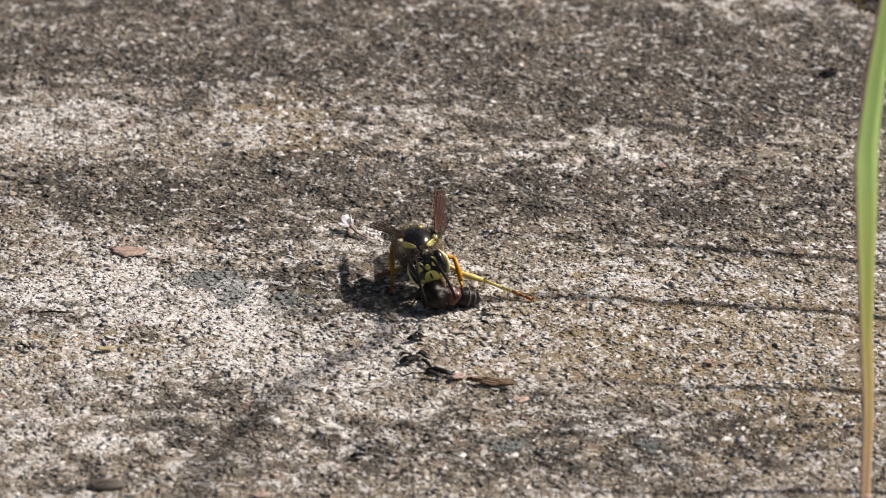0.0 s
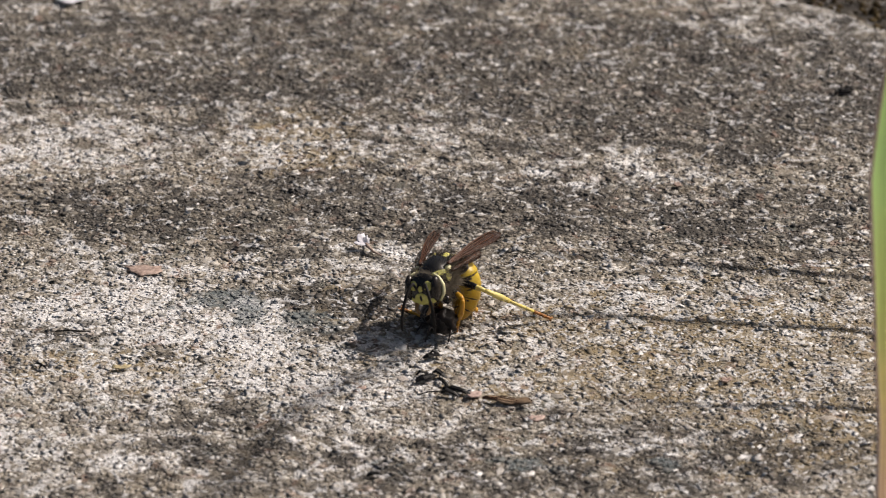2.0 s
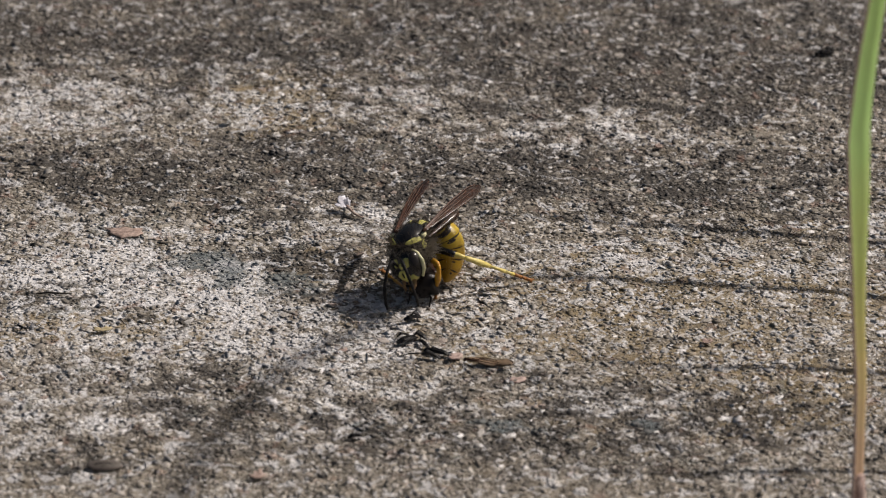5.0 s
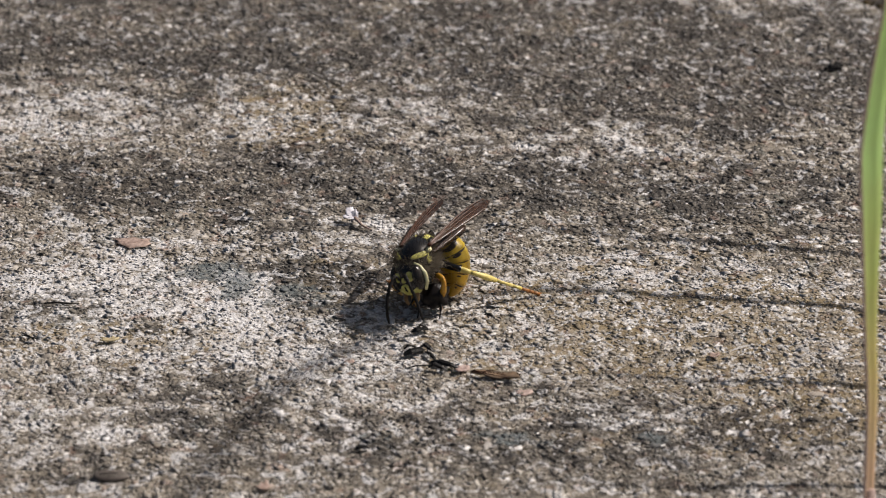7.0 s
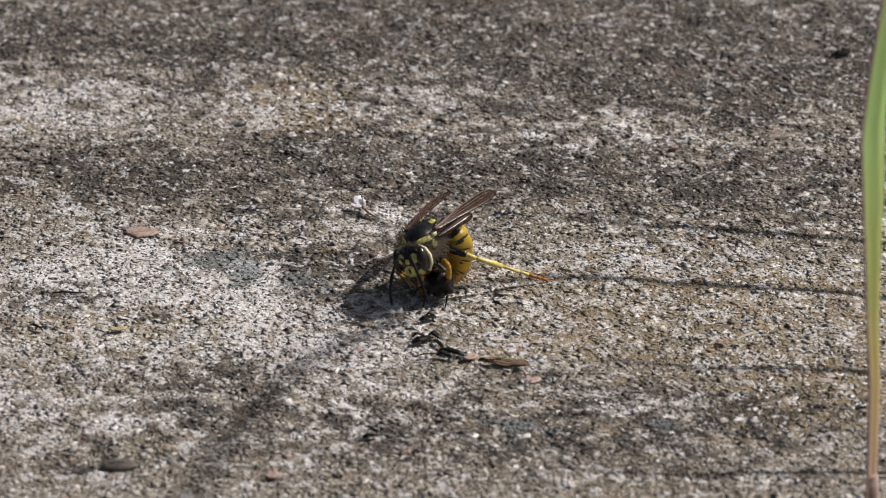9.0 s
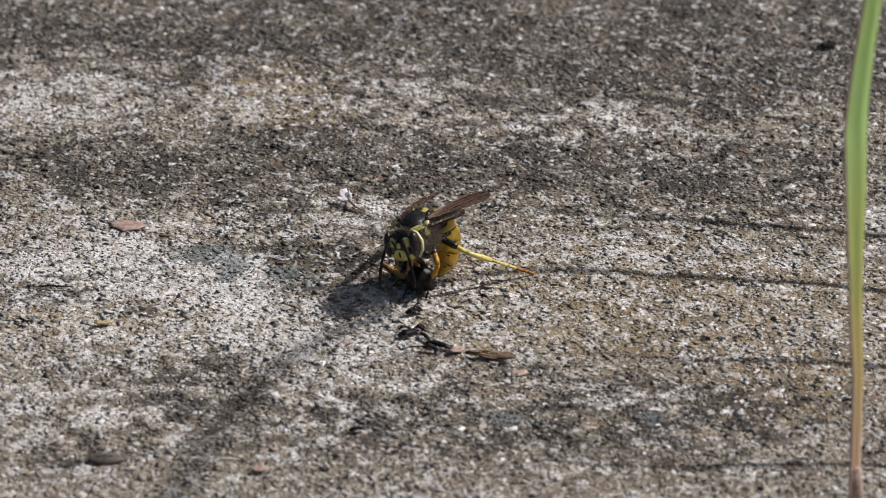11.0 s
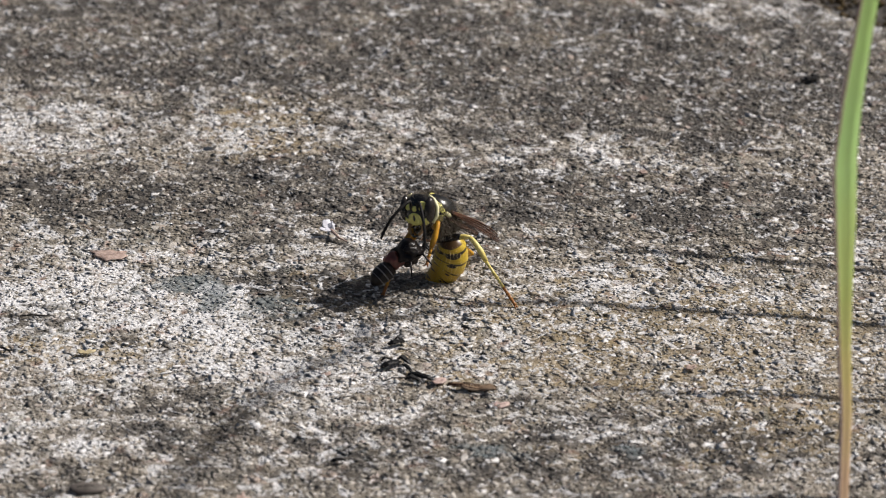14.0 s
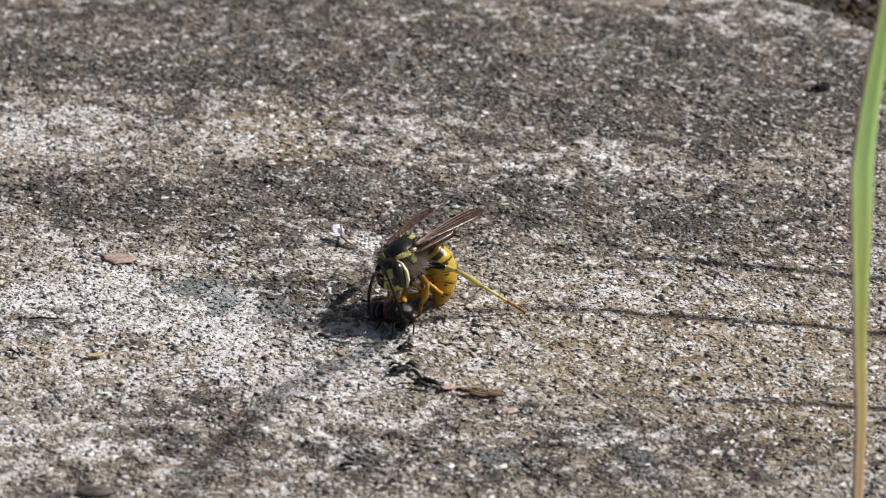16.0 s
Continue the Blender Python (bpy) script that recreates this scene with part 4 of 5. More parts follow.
def build_seed():
    ob = thing("seed_husk", "flat grey-brown seed husk lying on the concrete", "seed", lies(-32.5, -42.7, 0))
    ob.scale = (0.9, 0.9, 0.7)
    part("husk", ball((2.1, 1.1, 0.75), (0, 0, 0.4), 3, 0.12, 3), SEED, ob)
    part("ridge", tube([(-1.9, -0.2, 0.55), (-0.8, -0.3, 1.06), (0.6, -0.25, 1.1), (1.8, 0, 0.6)], [0.06, 0.12, 0.12, 0.05], 7), TWIG, ob, "dark ridge")
    return ob


def build_blossom():
    ob = thing("flower_scrap", "shrivelled white flower scrap with a thin brown stalk", "flower", lies(-8.5, 15.7, 0, 0.2))
    for i, (rz, tilt, size) in enumerate(((125, -35, 1.0), (190, -12, 0.85), (75, -50, 0.6))):
        bm = ball((0.85 * size, 0.55 * size, 0.10), (0.75 * size, 0, 0.1), 3, 0.6, i)
        part("petal", bm, PETAL, ob, "lilac-white petal", pose(0, 0, 0.0004, 0, tilt, rz))
    part("stalk", tube([(0.0, 0.2, 0.5), (0.4, -0.7, 0.55), (1.0, -1.6, 0.35), (1.9, -2.1, 0.15)], [0.24, 0.18, 0.13, 0.08], 8), LEAF, ob, "thin pinkish stalk")
    return ob


def build_crumb(x, y, rz, pieces, label):
    ob = thing("insect_crumb", label, "crumb", lies(x, y, rz, 0.1), "black insect crumbs")
    for i, (cx, cy, length, wide, turn) in enumerate(pieces):
        c, s = math.cos(radians(turn)), math.sin(radians(turn))
        pts = [(cx - c * length / 2, cy - s * length / 2, 0.25), (cx - c * length / 5, cy - s * length / 5, 0.5 + 0.2 * (i % 2)), (cx + c * length / 4, cy + s * length / 4, 0.45), (cx + c * length / 2, cy + s * length / 2, 0.2)]
        part("fragment", tube(pts, [wide * 0.25, wide * 0.45, wide * 0.36, wide * 0.12], 7, flat=0.6), CRUMB, ob, smooth=False)
    return ob


def build_shed_wing():
    ob = thing("shed_wing", "torn brown insect wing lying on the concrete", "insect wing", lies(4.6, -20.7, -11, 0.35))
    bm = bmesh.new()
    rows = []
    for x, w in wing_outline(5.4, 1.5):
        w *= 0.85 + 0.2 * math.sin(x * 3.7) * math.sin(x * 1.3)
        rows.append([bm.verts.new((x, c * w, z + 0.14 * math.sin(x * 1.6))) for c, z in ((0.5, 0.25), (0.0, 0.12), (-0.5, 0.02), (0.0, 0.08))])
    for a, b in zip(rows, rows[1:]):
        for i in range(4):
            bm.faces.new((a[i], a[(i + 1) % 4], b[(i + 1) % 4], b[i]))
    bm.faces.new(rows[0])
    bm.faces.new(rows[-1])
    part("membrane", bm, SCRAP, ob)
    for c in (0.42, 0.1, -0.25):
        part("vein", tube([(0.1, c * 0.3, 0.28), (2.0, c * 1.2, 0.32), (4.0, c * 1.3, 0.12), (5.0, c * 1.0, 0.0)], [0.06, 0.045, 0.03, 0.02], 6), VEIN, ob, "dark vein")
    return ob


def build_twig(x, y, rz, length, thick, label):
    ob = new("twig", mesh_of("twig", tube([(-length / 2, 0, 0.3), (-length / 6, 0.12, 0.42), (length / 5, -0.08, 0.4), (length / 2, 0.1, 0.32)], [thick * 0.6, thick, thick, thick * 0.5], 8), TWIG))
    ob.matrix_basis = lies(x, y, rz, 0.1)
    return tagged(ob, label, "twig")


build_seed()
build_blossom()
build_crumb(-0.9, -11.3, 10, [(0, 0, 1.9, 0.8, 8), (0.5, 0.5, 1.2, 0.6, -30)], "small black insect crumb on the grit")
build_crumb(-0.5, -16.2, 0, [(-0.9, 0.2, 2.6, 1.0, 30), (0.5, 0.9, 1.8, 0.9, -40), (0.9, -0.9, 2.6, 0.6, -62), (-1.3, 1.0, 1.5, 0.5, 10)], "black insect fragments with thin legs")
build_crumb(1.8, -19.4, -12, [(0, 0.4, 3.2, 1.0, -16), (-0.6, -0.5, 2.0, 0.8, -8), (-2.4, -0.7, 2.8, 0.28, 20)], "black insect fragment with a thin leg")
build_crumb(48.6, 57.1, 0, [(0, 0, 2.1, 1.0, 8), (0.6, 0.6, 1.2, 0.7, 0), (-0.9, -0.3, 0.9, 0.5, 60)], "shiny black crumb lying on the concrete")
build_crumb(-43.2, -13.2, 0, [(0, 0.2, 1.9, 0.45, -40), (0.4, -0.2, 1.2, 0.35, 20)], "small black crumb on pale grit")
build_crumb(6.8, -7.8, -40, [(0, 0, 1.6, 0.5, 0)], "tiny black crumb on the grit")
build_crumb(-6.7, -36.8, 10, [(0, 0, 1.7, 0.8, 0)], "tiny black crumb in a dark pit")
build_shed_wing()
build_twig(-40.2, -5.3, -1, 3.9, 0.12, "short thin black twig lying on the concrete")

# ---- larger pebbles showing in the slab, the largest as pieces of their own ----


def build_pebbles():
    shapes = []
    for s in range(6):
        bm = bmesh.new()
        bmesh.ops.create_icosphere(bm, subdivisions=2, radius=1.0)
        for v in bm.verts:
            v.co *= 1 + 0.34 * noise.noise(v.co * 1.3 + Vector((s * 5.0, 0, 0)))
            v.co.z *= 0.26
        data = mesh_of("pebble", bm, PEBBLE, smooth=False)
        shapes.append(data)
    r = random.Random(21)
    count = 0
    while count < 280:
        x, y = r.uniform(-54, 58), r.uniform(-54, 88)
        if float(past_edge(np.array([x]), np.array([y]))[0]) > -0.5 or (abs(x) < 7 and abs(y + 1) < 7):
            continue
        size = r.uniform(0.28, 0.46) * (1.35 if r.random() < 0.12 else 1.0)
        ob = new("pebble", shapes[count % 6])
        ob.parent = ground
        ob.matrix_basis = at_mm(x, y, float(sheet_height(np.array([x]), np.array([y]))[0]) + size * r.uniform(-0.15, 0.05), r.uniform(-18, 18), r.uniform(-18, 18), r.uniform(0, 360)) @ Matrix.Diagonal((size * r.uniform(1.0, 1.5), size, size, 1))
        count += 1


    # those that stand out
    for i, (x, y, wide, deep) in enumerate(((-4.0, -15.2, 0.75, 0.55), (2.4, -15.1, 0.6, 0.5), (6.5, -24.4, 0.6, 0.45), (12.6, -19.3, 0.85, 0.5), (41.3, -24.6, 0.95, 0.55),
                                            (8.6, -15.7, 0.55, 0.4), (31.0, -11.2, 0.7, 0.4), (-14.8, -9.2, 0.6, 0.45), (0.5, 45.4, 0.45, 0.4), (-32.0, -13.2, 0.7, 0.4))):
        ob = new("pebble", shapes[(i * 5 + 1) % 6])
        ob.parent = ground
        ob.matrix_basis = at_mm(x, y, float(sheet_height(np.array([x]), np.array([y]))[0]) + 0.04, 0, 0, 12 * i - 50) @ Matrix.Diagonal((wide, deep, 0.5, 1))


build_pebbles()

# ---- what moves ----
# seconds, thorax x y z in those units, yaw, pitch (nose down), lean; head pitch, yaw, lean in the world; abdomen bend, turn
WASP = [
    (0, -0.7, 1.1, 5.2, 11.9, 1.8, -1.7, -20, -1, -24, 46, 0),
    (0.5, -0.3, 0.3, 5.1, 4.2, 20, -0.6, -5, 1, -24, 46, 0),
    (1, 0.3, -2.2, 5.8, -36, 41.7, -18, -6, -15, -8, 80, 0),
    (1.3, -0.1, -1, 6, -44, 37.2, -21, -10, -20, -5, 86, 0),
    (1.5, -0.1, -1.5, 6.85, -50, 33.4, -30.5, -12, -25, -5, 88, 0),
    (2, -0.5, -2.8, 6.85, -55.1, 39.3, -27.5, -8, -24, -10, 88, 0),
    (2.5, -0.3, -3.8, 6.85, -55.1, 39.3, -27.5, -5, -20, -14, 88, 0),
    (3, -0.2, -3.2, 6.85, -55.1, 39.3, -27.5, -7, -22, -14, 88, 0),
    (3.5, -0.4, -3.3, 6.85, -55.1, 39.3, -27.5, -10, -30, -14, 88, 0),
    (4, -0.4, -3.1, 6.85, -53.4, 41.5, -27.5, -3, -48, -20, 88, 0),
    (4.5, -0.4, -3.6, 6.85, -51.7, 43.7, -27.4, -1, -44, -23, 88, 0),
    (5, -0.7, -3.8, 6.85, -49.6, 44, -27.6, 0, -43, -23, 88, 0),
    (6.3, -0.6, -3.8, 6.85, -50.4, 42.9, -27.6, 0, -36, -22, 88, 0),
    (7.5, -1, -4.4, 6.85, -49.6, 44, -27.6, 0, -36, -22, 88, 0),
    (8, -0.9, -4.5, 6.85, -51.5, 42.7, -27.5, -0.5, -34, -22, 88, 0),
    (9.2, -1.1, -3.6, 6.85, -51.3, 41.8, -27.7, -3, -28, -18, 88, 0),
    (10.5, -0.9, -3.6, 6.95, -51.3, 41.8, -27.7, -5, -28, -14, 88, 0),
    (11, -0.4, -4.1, 6.95, -53.4, 41.5, -27.5, -6, -27, -13, 88, 0),
    (11.5, -0.3, -4, 7.05, -56.8, 37.1, -27.6, 2, -37, -18, 88, 0),
    (12, -0.5, -3.5, 6.95, -53.4, 41.5, -27.5, 4, -47, -22, 88, 0),
    (12.5, 0.1, 0.2, 7.7, -51.9, 36, -25.2, 18, -58, -26, 88, 0),
    (12.8, 1.5, 3.7, 7.9, -69.7, -37.4, 5.1, -16, -22, -10, 26, 0),
    (13, 1.9, 3.6, 8.1, -69.1, -43.4, 5.4, -16, -22, -10, 26, 0),
    (13.5, 2.7, 3.7, 7.9, -71.2, -41.6, 5.5, -17, -28, -10, 26, 0),
    (14, 2.7, 4.4, 7.7, -71.2, -41.6, 5.5, -17, -32, -11, 26, 0),
    (14.5, 1.9, 4.4, 7.7, -71.2, -41.6, 5.5, -17, -38, -11, 26, 0),
    (14.7, 0.6, 0.6, 6.6, -42.9, 22.4, -26.3, 3, -32, -20, 88, 0),
    (15, -0.9, -0.5, 7.05, -49.2, 42, -27.9, 4, -44, -22, 88, 0),
    (15.5, -0.7, -0.1, 6.85, -51.3, 41.8, -27.7, 2, -45, -23, 88, 0),
    (16, -0.8, -1, 6.85, -49.4, 43, -27.7, 1, -47, -23, 88, 0),
]
# seconds, prey x y z in those units, turns
PREY = [
    (0, 2, -3.5, 1.6, 0, 0, 180),
    (0.5, 1.6, -5.8, 1.7, 0, 0, 110),
    (1, 0.2, -6.3, 2, 0, 10, 40),
    (1.5, 0.5, -5.2, 2.6, 0, 10, -35),
    (2, 0.1, -5.2, 1.8, 0, 0, -80),
    (3.5, 0.1, -5.2, 1.8, 0, 10, -80),
    (5, 0.5, -5.1, 2.0, 10, 20, -90),
    (8, 0.4, -5.2, 2.0, 10, 10, -80),
    (11, -0.5, -5.0, 1.7, 0, 20, -80),
    (12.5, -0.4, -3.4, 2.2, 0, 10, -60),
    (12.8, 1.3, 0.2, 5.5, 0, -36, 10),
    (13.5, 1.3, 0.2, 5.5, 0, -40, 10),
    (14, -0.3, 1.2, 4.5, 0, -20, 10),
    (14.5, -0.6, 1.2, 4.7, 0, -10, 0),
    (14.7, 0.2, -2.5, 2.8, 0, 0, -50),
    (15, -1.8, -5.4, 1.8, 0, 10, -70),
    (15.5, -1.8, -5.8, 1.6, 0, 0, -60),
    (16, -1.9, -5.6, 1.6, 0, 0, -60),
]
# wings: (seconds, direction of the +x wing, direction of the -x wing) in the world
WINGS = [
    (0.0, (0.08, 0.99, 0.02), (-0.36, 0.92, -0.25)),
    (0.5, (0.16, 0.98, 0.1), (-0.28, 0.95, -0.19)),
    (1.0, (0.38, 0.91, 0.12), (0.0, 0.99, 0.05)),
    (1.5, (0.43, 0.89, -0.115), (0.05, 0.98, -0.135)),
    (2.5, (0.6, 0.8, 0.035), (0.24, 0.96, 0.025)),
    (3.5, (0.57, 0.82, 0.005), (0.27, 0.95, -0.015)),
    (5.0, (0.56, 0.83, 0.125), (0.27, 0.95, 0.145)),
    (8.0, (0.6, 0.8, 0.145), (0.4, 0.92, 0.085)),
    (11.0, (0.62, 0.77, -0.065), (0.35, 0.92, -0.105)),
    (12.0, (0.6, 0.78, -0.095), (0.35, 0.92, -0.125)),
    (12.5, (0.57, 0.79, -0.155), (0.35, 0.91, -0.165)),
    (12.8, (0.43, 0.67, -0.61), (0.1, 0.85, -0.52)),
    (13.3, (0.45, 0.66, -0.6), (0.1, 0.85, -0.52)),
    (14.5, (0.58, 0.59, -0.56), (0.1, 0.85, -0.52)),
    (14.8, (0.68, 0.73, 0.155), (0.45, 0.89, 0.105)),
    (15.0, (0.68, 0.73, 0.155), (0.45, 0.89, 0.105)),
    (16.0, (0.68, 0.73, 0.085), (0.43, 0.9, 0.035)),
]
# where each foot stands, in those units; those on the prey follow it
FEET = {
    ("hind", 1): [(0, 12.2, -2.0, 0.25)],
    ("hind", -1): [(0, -5.0, 4.2, 0.25), (0.8, -4.0, 5.0, 0.25), (1.5, 0.8, 7.3, 0.25), (12.4, 0.8, 7.3, 0.25), (12.8, 2.0, 14.5, 0.25), (14.5, 2.0, 14.5, 0.25), (14.8, 0.8, 7.3, 0.25)],
    ("mid", 1): [(0, 4.6, -1.5, 0.2), (0.9, 3.0, -4.0, 0.2), (1.5, 2.0, -4.0, 0.2), (2.5, 1.6, -5.6, 0.2), (3.5, 1.6, -5.0, 0.2), (5, 1.6, -6.0, 0.2), (8, 1.3, -5.5, 0.2), (11, 0.2, -4.9, 0.2), (12.0, 0.4, -4.6, 0.2), (12.5, 1.4, -2.3, 0.2), (12.8, 2.4, 0.1, 4.2), (14.5, 2.4, 0.4, 4), (14.8, 0.6, -3.0, 0.3), (16, 0.6, -3.0, 0.2)],
    ("mid", -1): [(0, -3.6, -0.0, 0.2), (1.5, -4.2, 0.4, 0.2), (12.4, -4.4, 0.4, 0.2), (12.8, -6.2, 1.2, 0.2), (13.5, -5.8, 1.2, 0.2), (14.0, -2.4, 0.8, 0.2), (14.5, -2.4, 0.8, 0.2), (14.8, -4.4, 0.6, 0.2), (16, -4.4, 0.6, 0.2)],
    ("fore", 1): [(0.0, 0.9, -0.5, 0.3)],
    ("fore", -1): [(0.0, -0.9, -0.5, 0.3)],
}


# which way each knee points, in the world
KNEES = {
    ("hind", 1): [(0, (0.6, -0.6, -0.3)), (0.5, (0.4, -0.7, 0.1)), (1.0, (0.1, -0.8, 0.4)), (8, (0.1, -0.8, 0.4)), (10.5, (-0.2, -0.8, 0.3)), (12.0, (-0.2, -0.8, 0.3)), (12.5, (0.1, -0.8, 0.0)), (12.8, (0.7, -0.4, 0.3)), (14.5, (0.7, -0.4, 0.3)), (14.7, (0.5, -0.7, 0.6))], ("hind", -1): [(0, (0.5, 0.0, -0.4))],
    ("mid", 1): [(0, (0.5, 0.4, 0.6)), (0.5, (0.3, 0.6, 0.5)), (1.0, (0.4, -0.85, 0.3)), (12.5, (0.4, -0.85, 0.25)), (12.8, (0.4, -0.5, 0.8)), (14.5, (0.4, -0.5, 0.8)), (14.7, (0.4, -0.85, 0.2))],
    ("mid", -1): [(0, (-0.25, 0.8, 0.2)), (0.8, (-0.25, 0.8, 0.2)), (1.5, (-0.2, 0.3, -1.0)), (12.5, (-0.2, 0.3, -1.0)), (12.8, (-0.3, -0.5, -0.3)), (14.5, (-0.3, -0.5, -0.3)), (14.7, (-0.2, 0.3, -1.0))],
    ("fore", 1): [(0, (-0.2, 0.5, -0.8))], ("fore", -1): [(0, (0.3, 0.7, -0.5))],
}


# how far the feeler on the -x side swings out
FEELERS = [(0, 0), (1, 8), (8, 16), (12.5, 10), (13, 0), (13.5, 16), (14.0, 30), (14.5, 46), (14.8, 16), (16, 12)]


def glide(rows, t):
    """The row at t, straight between the rows given."""
    if t <= rows[0][0]:
        return rows[0][1:]
    for a, b in zip(rows, rows[1:]):
        if t <= b[0]:
            u = (t - a[0]) / (b[0] - a[0])
            return tuple(Vector(p).lerp(Vector(q), u) if isinstance(p, tuple) else p + (q - p) * u for p, q in zip(a[1:], b[1:]))
    return rows[-1][1:]


def body_pose(row):
    t, x, y, z, yaw, pitch, lean = row[:7]
    return at_mm(x, y, z) @ pose(0, 0, 0, 0, 0, yaw) @ pose(0, 0, 0, pitch, lean, 0)


def body_space(row):
    """The same with the wasp's size."""
    return body_pose(row) @ Matrix.Diagonal((*wasp.scale, 1))


def along(origin, direction, over):
    """A pose at origin (mm) whose x runs along direction and whose z leans to over."""
    x = Vector(direction).normalized()
    y = Vector(over).cross(x).normalized()
    z = x.cross(y)
    m = Matrix((x, y, z)).transposed().to_4x4()
    m.translation = Vector(origin) * MM
    return m


def leg_poses(kind, body, row):
    """Two-link reach from the hip to the foot, the knee raised outward."""
    hip, upper, lower = LEGS[kind]
    t = row[0]
    held_by = thorax_pose(row)
    hip = held_by.translation / MM + held_by.to_3x3() @ Vector(hip)
    if kind[0] == "fore":
        held = at_mm(*glide(PREY, t)[:3])
        goal = held @ (Vector(FEET[kind][0][1:]) * MM)
    else:
        x, y, z = glide(FEET[kind], t)
        goal = Vector((x, y, z + height_at(x, y))) * MM
    goal = (body.inverted() @ goal) / MM
    reach = goal - hip
    far = min(max(reach.length, abs(upper - lower) + 0.3), (upper + lower) * 0.995)
    way = reach.normalized()
    bend = (upper ** 2 + far ** 2 - lower ** 2) / (2 * upper * far)
    bend = max(-1, min(1, bend))
    out = body.to_3x3().inverted() @ Vector(glide(KNEES[kind], t)[0])
    out = (out - way * out.dot(way)).normalized()
    knee = hip + (way * bend + out * math.sqrt(1 - bend * bend)) * upper
    foot = hip + way * far
    thigh = along(hip, knee - hip, out)
    shin = along(knee, foot - knee, out)
    return thigh, thigh.inverted() @ shin


# seconds, how far the thorax, the head and the tail shift, in those units
SHIFTS = [
    (0.0, (0, 0, 0.5), (-0.1, 0, -0.9), (1.5, 1.2, 0.5)),
    (0.5, (0, 0, 1.1), (0.0, 0, 0.2), (1.5, 1.2, 0.5)),
    (0.9, (0.5, 0, 0.5), (0.0, 0, 0.5), (-0.6, 0, 0.3)),
    (1.5, (0.55, 0, 0.64), (0.0, 0, 0.54), (-0.92, 0, 0.3)),
    (2.5, (0.31, 0, 1.13), (-0.12, 0, 1.61), (-0.45, 0, 0.6)),
    (3.5, (0.21, 0, 0.29), (-0.18, 0, 0.72), (-0.75, 0, 0.3)),
    (5.0, (0.06, 0, 0.72), (0.35, 0, 0.0), (-0.18, 0, 0.45)),
    (8.0, (-0.13, 0, 0.49), (-0.43, 0, -0.07), (-0.32, 0, 0.37)),
    (11.0, (-0.09, 0, 1.42), (-0.6, 0, 1.59), (-1.09, 0, 0.81)),
    (12.0, (-0.09, 0, 1.2), (-0.2, 0, 1.2), (-1.1, 0, 0.4)),
    (12.5, (-0.07, 0, 0.8), (0.68, 0, 0.26), (-1.35, 0, -1.1)),
    (12.8, (1.2, 0, 0.5), (1.15, 0, 1.55), (0.8, 0, 0.7)),
    (13.2, (1.2, 0, 0.5), (1.15, 0, 1.55), (0.8, 0, 0.7)),
    (14.5, (0.5, 0, 0.7), (0.9, 0, 1.3), (0.7, 0, 0.2)),
    (14.6, (-0.38, 0, 1.1), (-0.9, 0, 0.6), (0.1, 0, 0.2)),
    (15.0, (-0.38, 0, 1.11), (-0.96, 0, 0.59), (0.17, 0, 0.2)),
    (16.0, (-0.27, 0, 1.14), (-0.42, 0, 0.8), (-0.17, 0, -0.09)),
]


def feeding(row):
    return 0.9 <= row[0] <= 12.7 or row[0] >= 14.6


# the same for all of a stance: feeding, standing up, at the start
CHEST = ((-0.2, -0.3, -1.10), (0.0, 1.0, -0.5), (0, 0, -0.35))
FACE = ((0.2, -0.2, -0.75), (-0.4, 0.0, -0.8), (0.1, 0, -0.4))
TAIL = ((0.1, 0.6, -0.65), (0.5, 0, -0.3), (0, 0, 0))


def settle(row, stances, which):
    """How far a part of the body shifts, in the wasp's space: thorax 0, head 1, tail 2."""
    feed, stand, start = stances
    stance = feed if feeding(row) else start if row[0] < 0.9 else stand
    shift = Vector(stance) + Vector(glide(SHIFTS, row[0])[which]) / wasp.scale[0]
    return body_pose(row).to_3x3().inverted() @ shift


def head_pose(row):
    """The head on its neck, in the wasp's space, from its turns in the world."""
    face = pose(0, 0, 0, 0, 0, row[8]) @ pose(0, 0, 0, row[7], 0, 0) @ pose(0, 0, 0, 0, row[9], 0)
    local = body_pose(row).to_3x3().inverted().to_4x4() @ face
    return at_mm(*settle(row, FACE, 1)) @ at_mm(0.5, -1.65, 0.28) @ local @ at_mm(0, -0.7, -0.1)


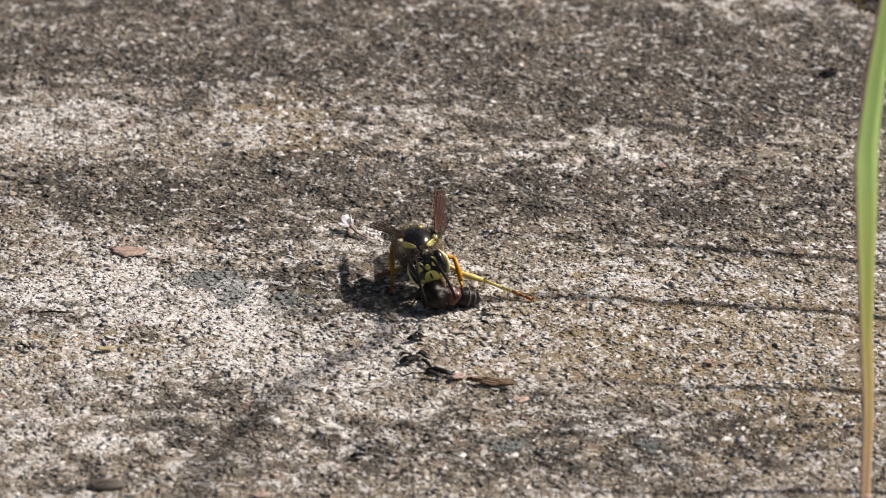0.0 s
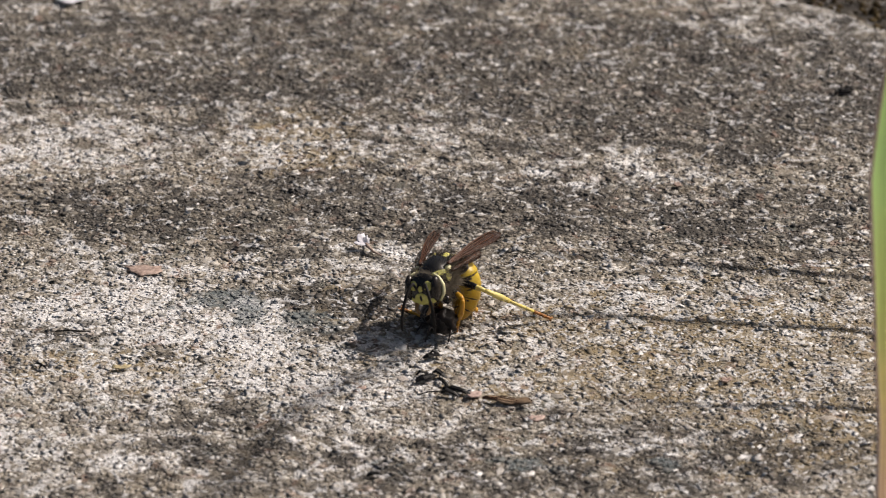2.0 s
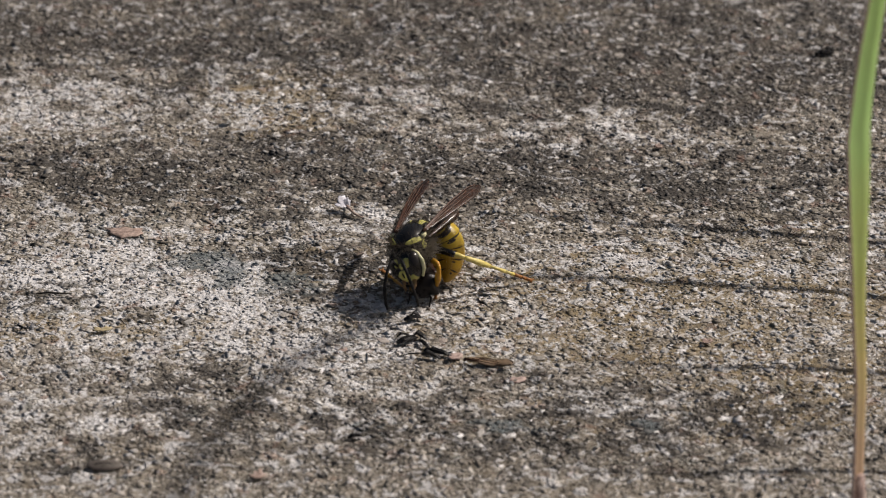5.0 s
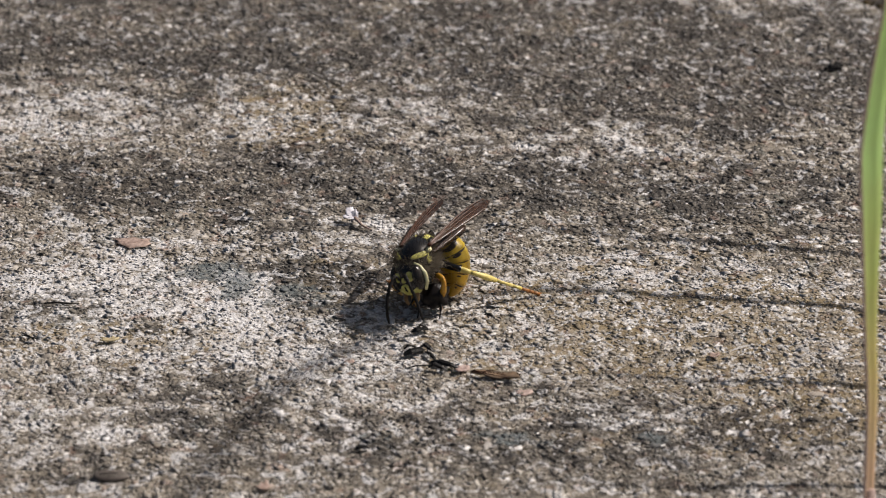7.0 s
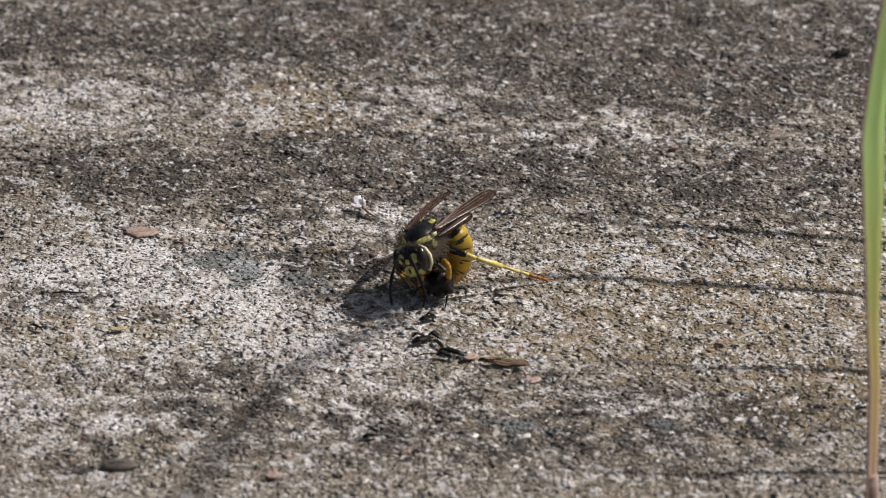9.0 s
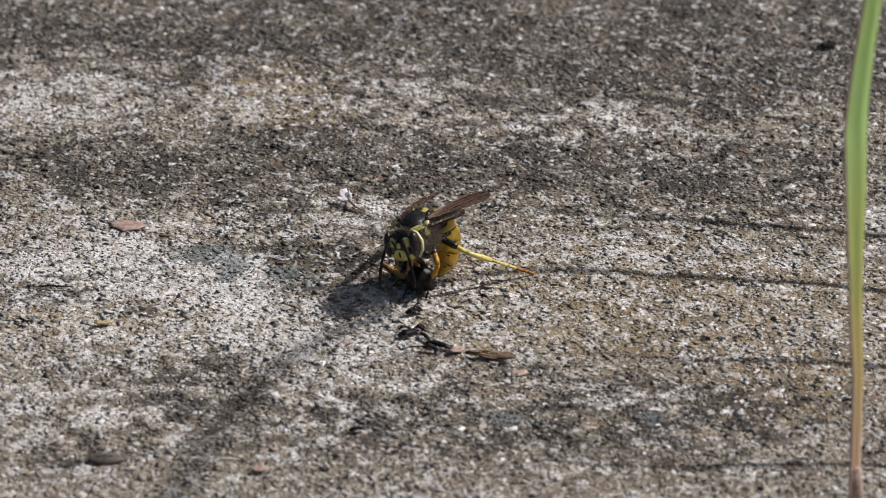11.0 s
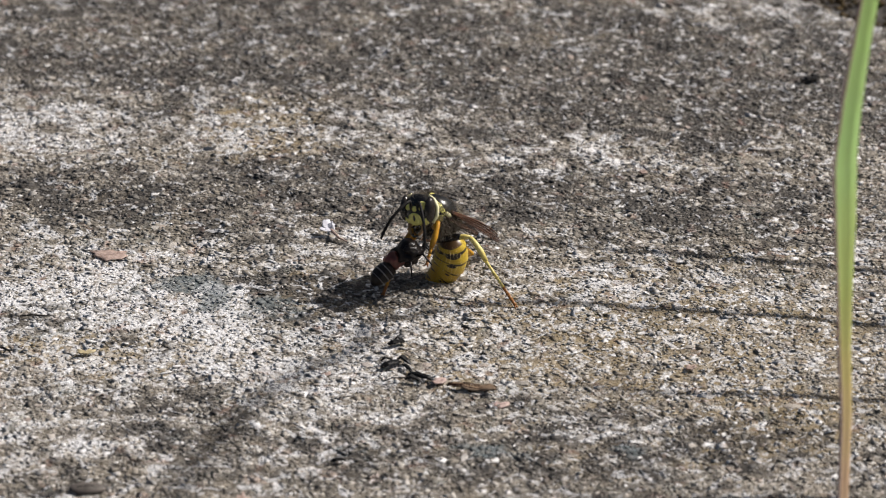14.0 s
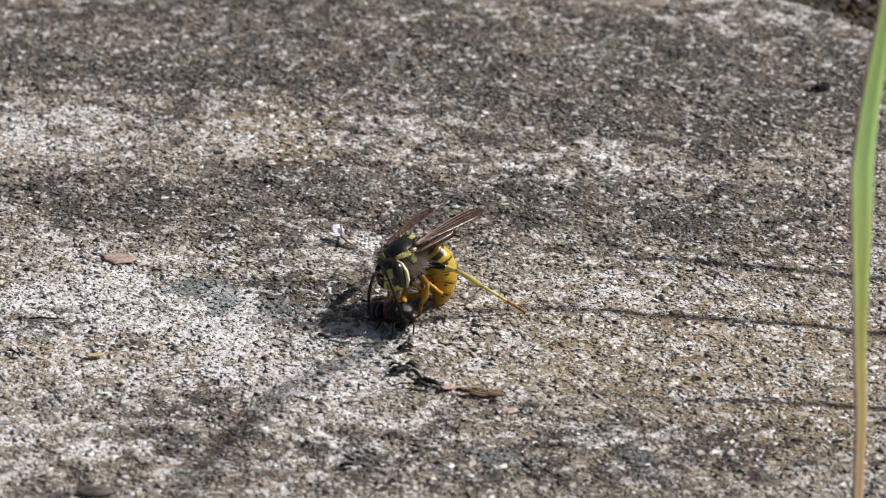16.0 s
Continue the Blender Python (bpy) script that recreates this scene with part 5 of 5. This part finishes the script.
def thorax_pose(row):
    """How the thorax twists against the rest of the body while the wasp feeds with its tail swung aside."""
    place = at_mm(*settle(row, CHEST, 0))
    if not feeding(row):
        return place
    return place @ body_pose(row).to_3x3().inverted().to_4x4() @ pose(0, 0, 0, 0, 0, -27) @ pose(0, 0, 0, 9, -15, 0)


def motions():
    walk(wasp, [(row[0], body_pose(row)) for row in WASP])
    walk(thorax, [(row[0], thorax_pose(row)) for row in WASP])
    walk(head, [(row[0], head_pose(row)) for row in WASP])
    for s, feeler in antennae.items():
        rest = feeler.matrix_basis.copy()
        walk(feeler, [(row[0], rest @ pose(0, 0, 0, 0, glide(FEELERS, row[0])[0] if s < 0 else 0, -0.65 * row[8])) for row in WASP])
    walk(abdomen, [(row[0], at_mm(*settle(row, TAIL, 2)) @ at_mm(0, 1.6, -0.85, -row[10], 0, row[11])) for row in WASP])
    for s, wing in wings.items():
        rows = []
        for row in WASP:
            d = Vector(glide(WINGS, row[0])[0 if s > 0 else 1])
            turn = body_pose(row).to_3x3().inverted()
            over = (s * 0.35, -0.05, 0.9) if feeding(row) or row[0] < 0.9 else (s * 0.3, -0.5, 0.75)
            rows.append((row[0], along(settle(row, CHEST, 0) + thorax_pose(row).to_3x3() @ Vector((1.44 if s > 0 else -1.0, -0.05, 1.12)), turn @ d, turn @ Vector(over))))
        walk(wing, rows)
    for kind, (leg, lower) in legs.items():
        rows = [(row[0], leg_poses(kind, body_space(row), row)) for row in WASP]
        walk(leg, [(t, m[0]) for t, m in rows])
        for piece in lower:
            walk(piece, [(t, m[1]) for t, m in rows])
    walk(prey, [(t, at_mm(x, y, z, rx, ry, rz)) for t, x, y, z, rx, ry, rz in PREY])
    base = main_blade.matrix_basis.copy()
    walk(main_blade, [(t, at_mm(a, 0, 0) @ base) for t, a in ((0.0, 0.0), (1.0, 0.0), (4.5, -0.45), (5.2, -0.45), (7.5, 0.05), (8.2, -0.2), (10.5, -0.95), (12.5, -0.5), (14.0, -0.25), (16.0, 0.4))])


motions()
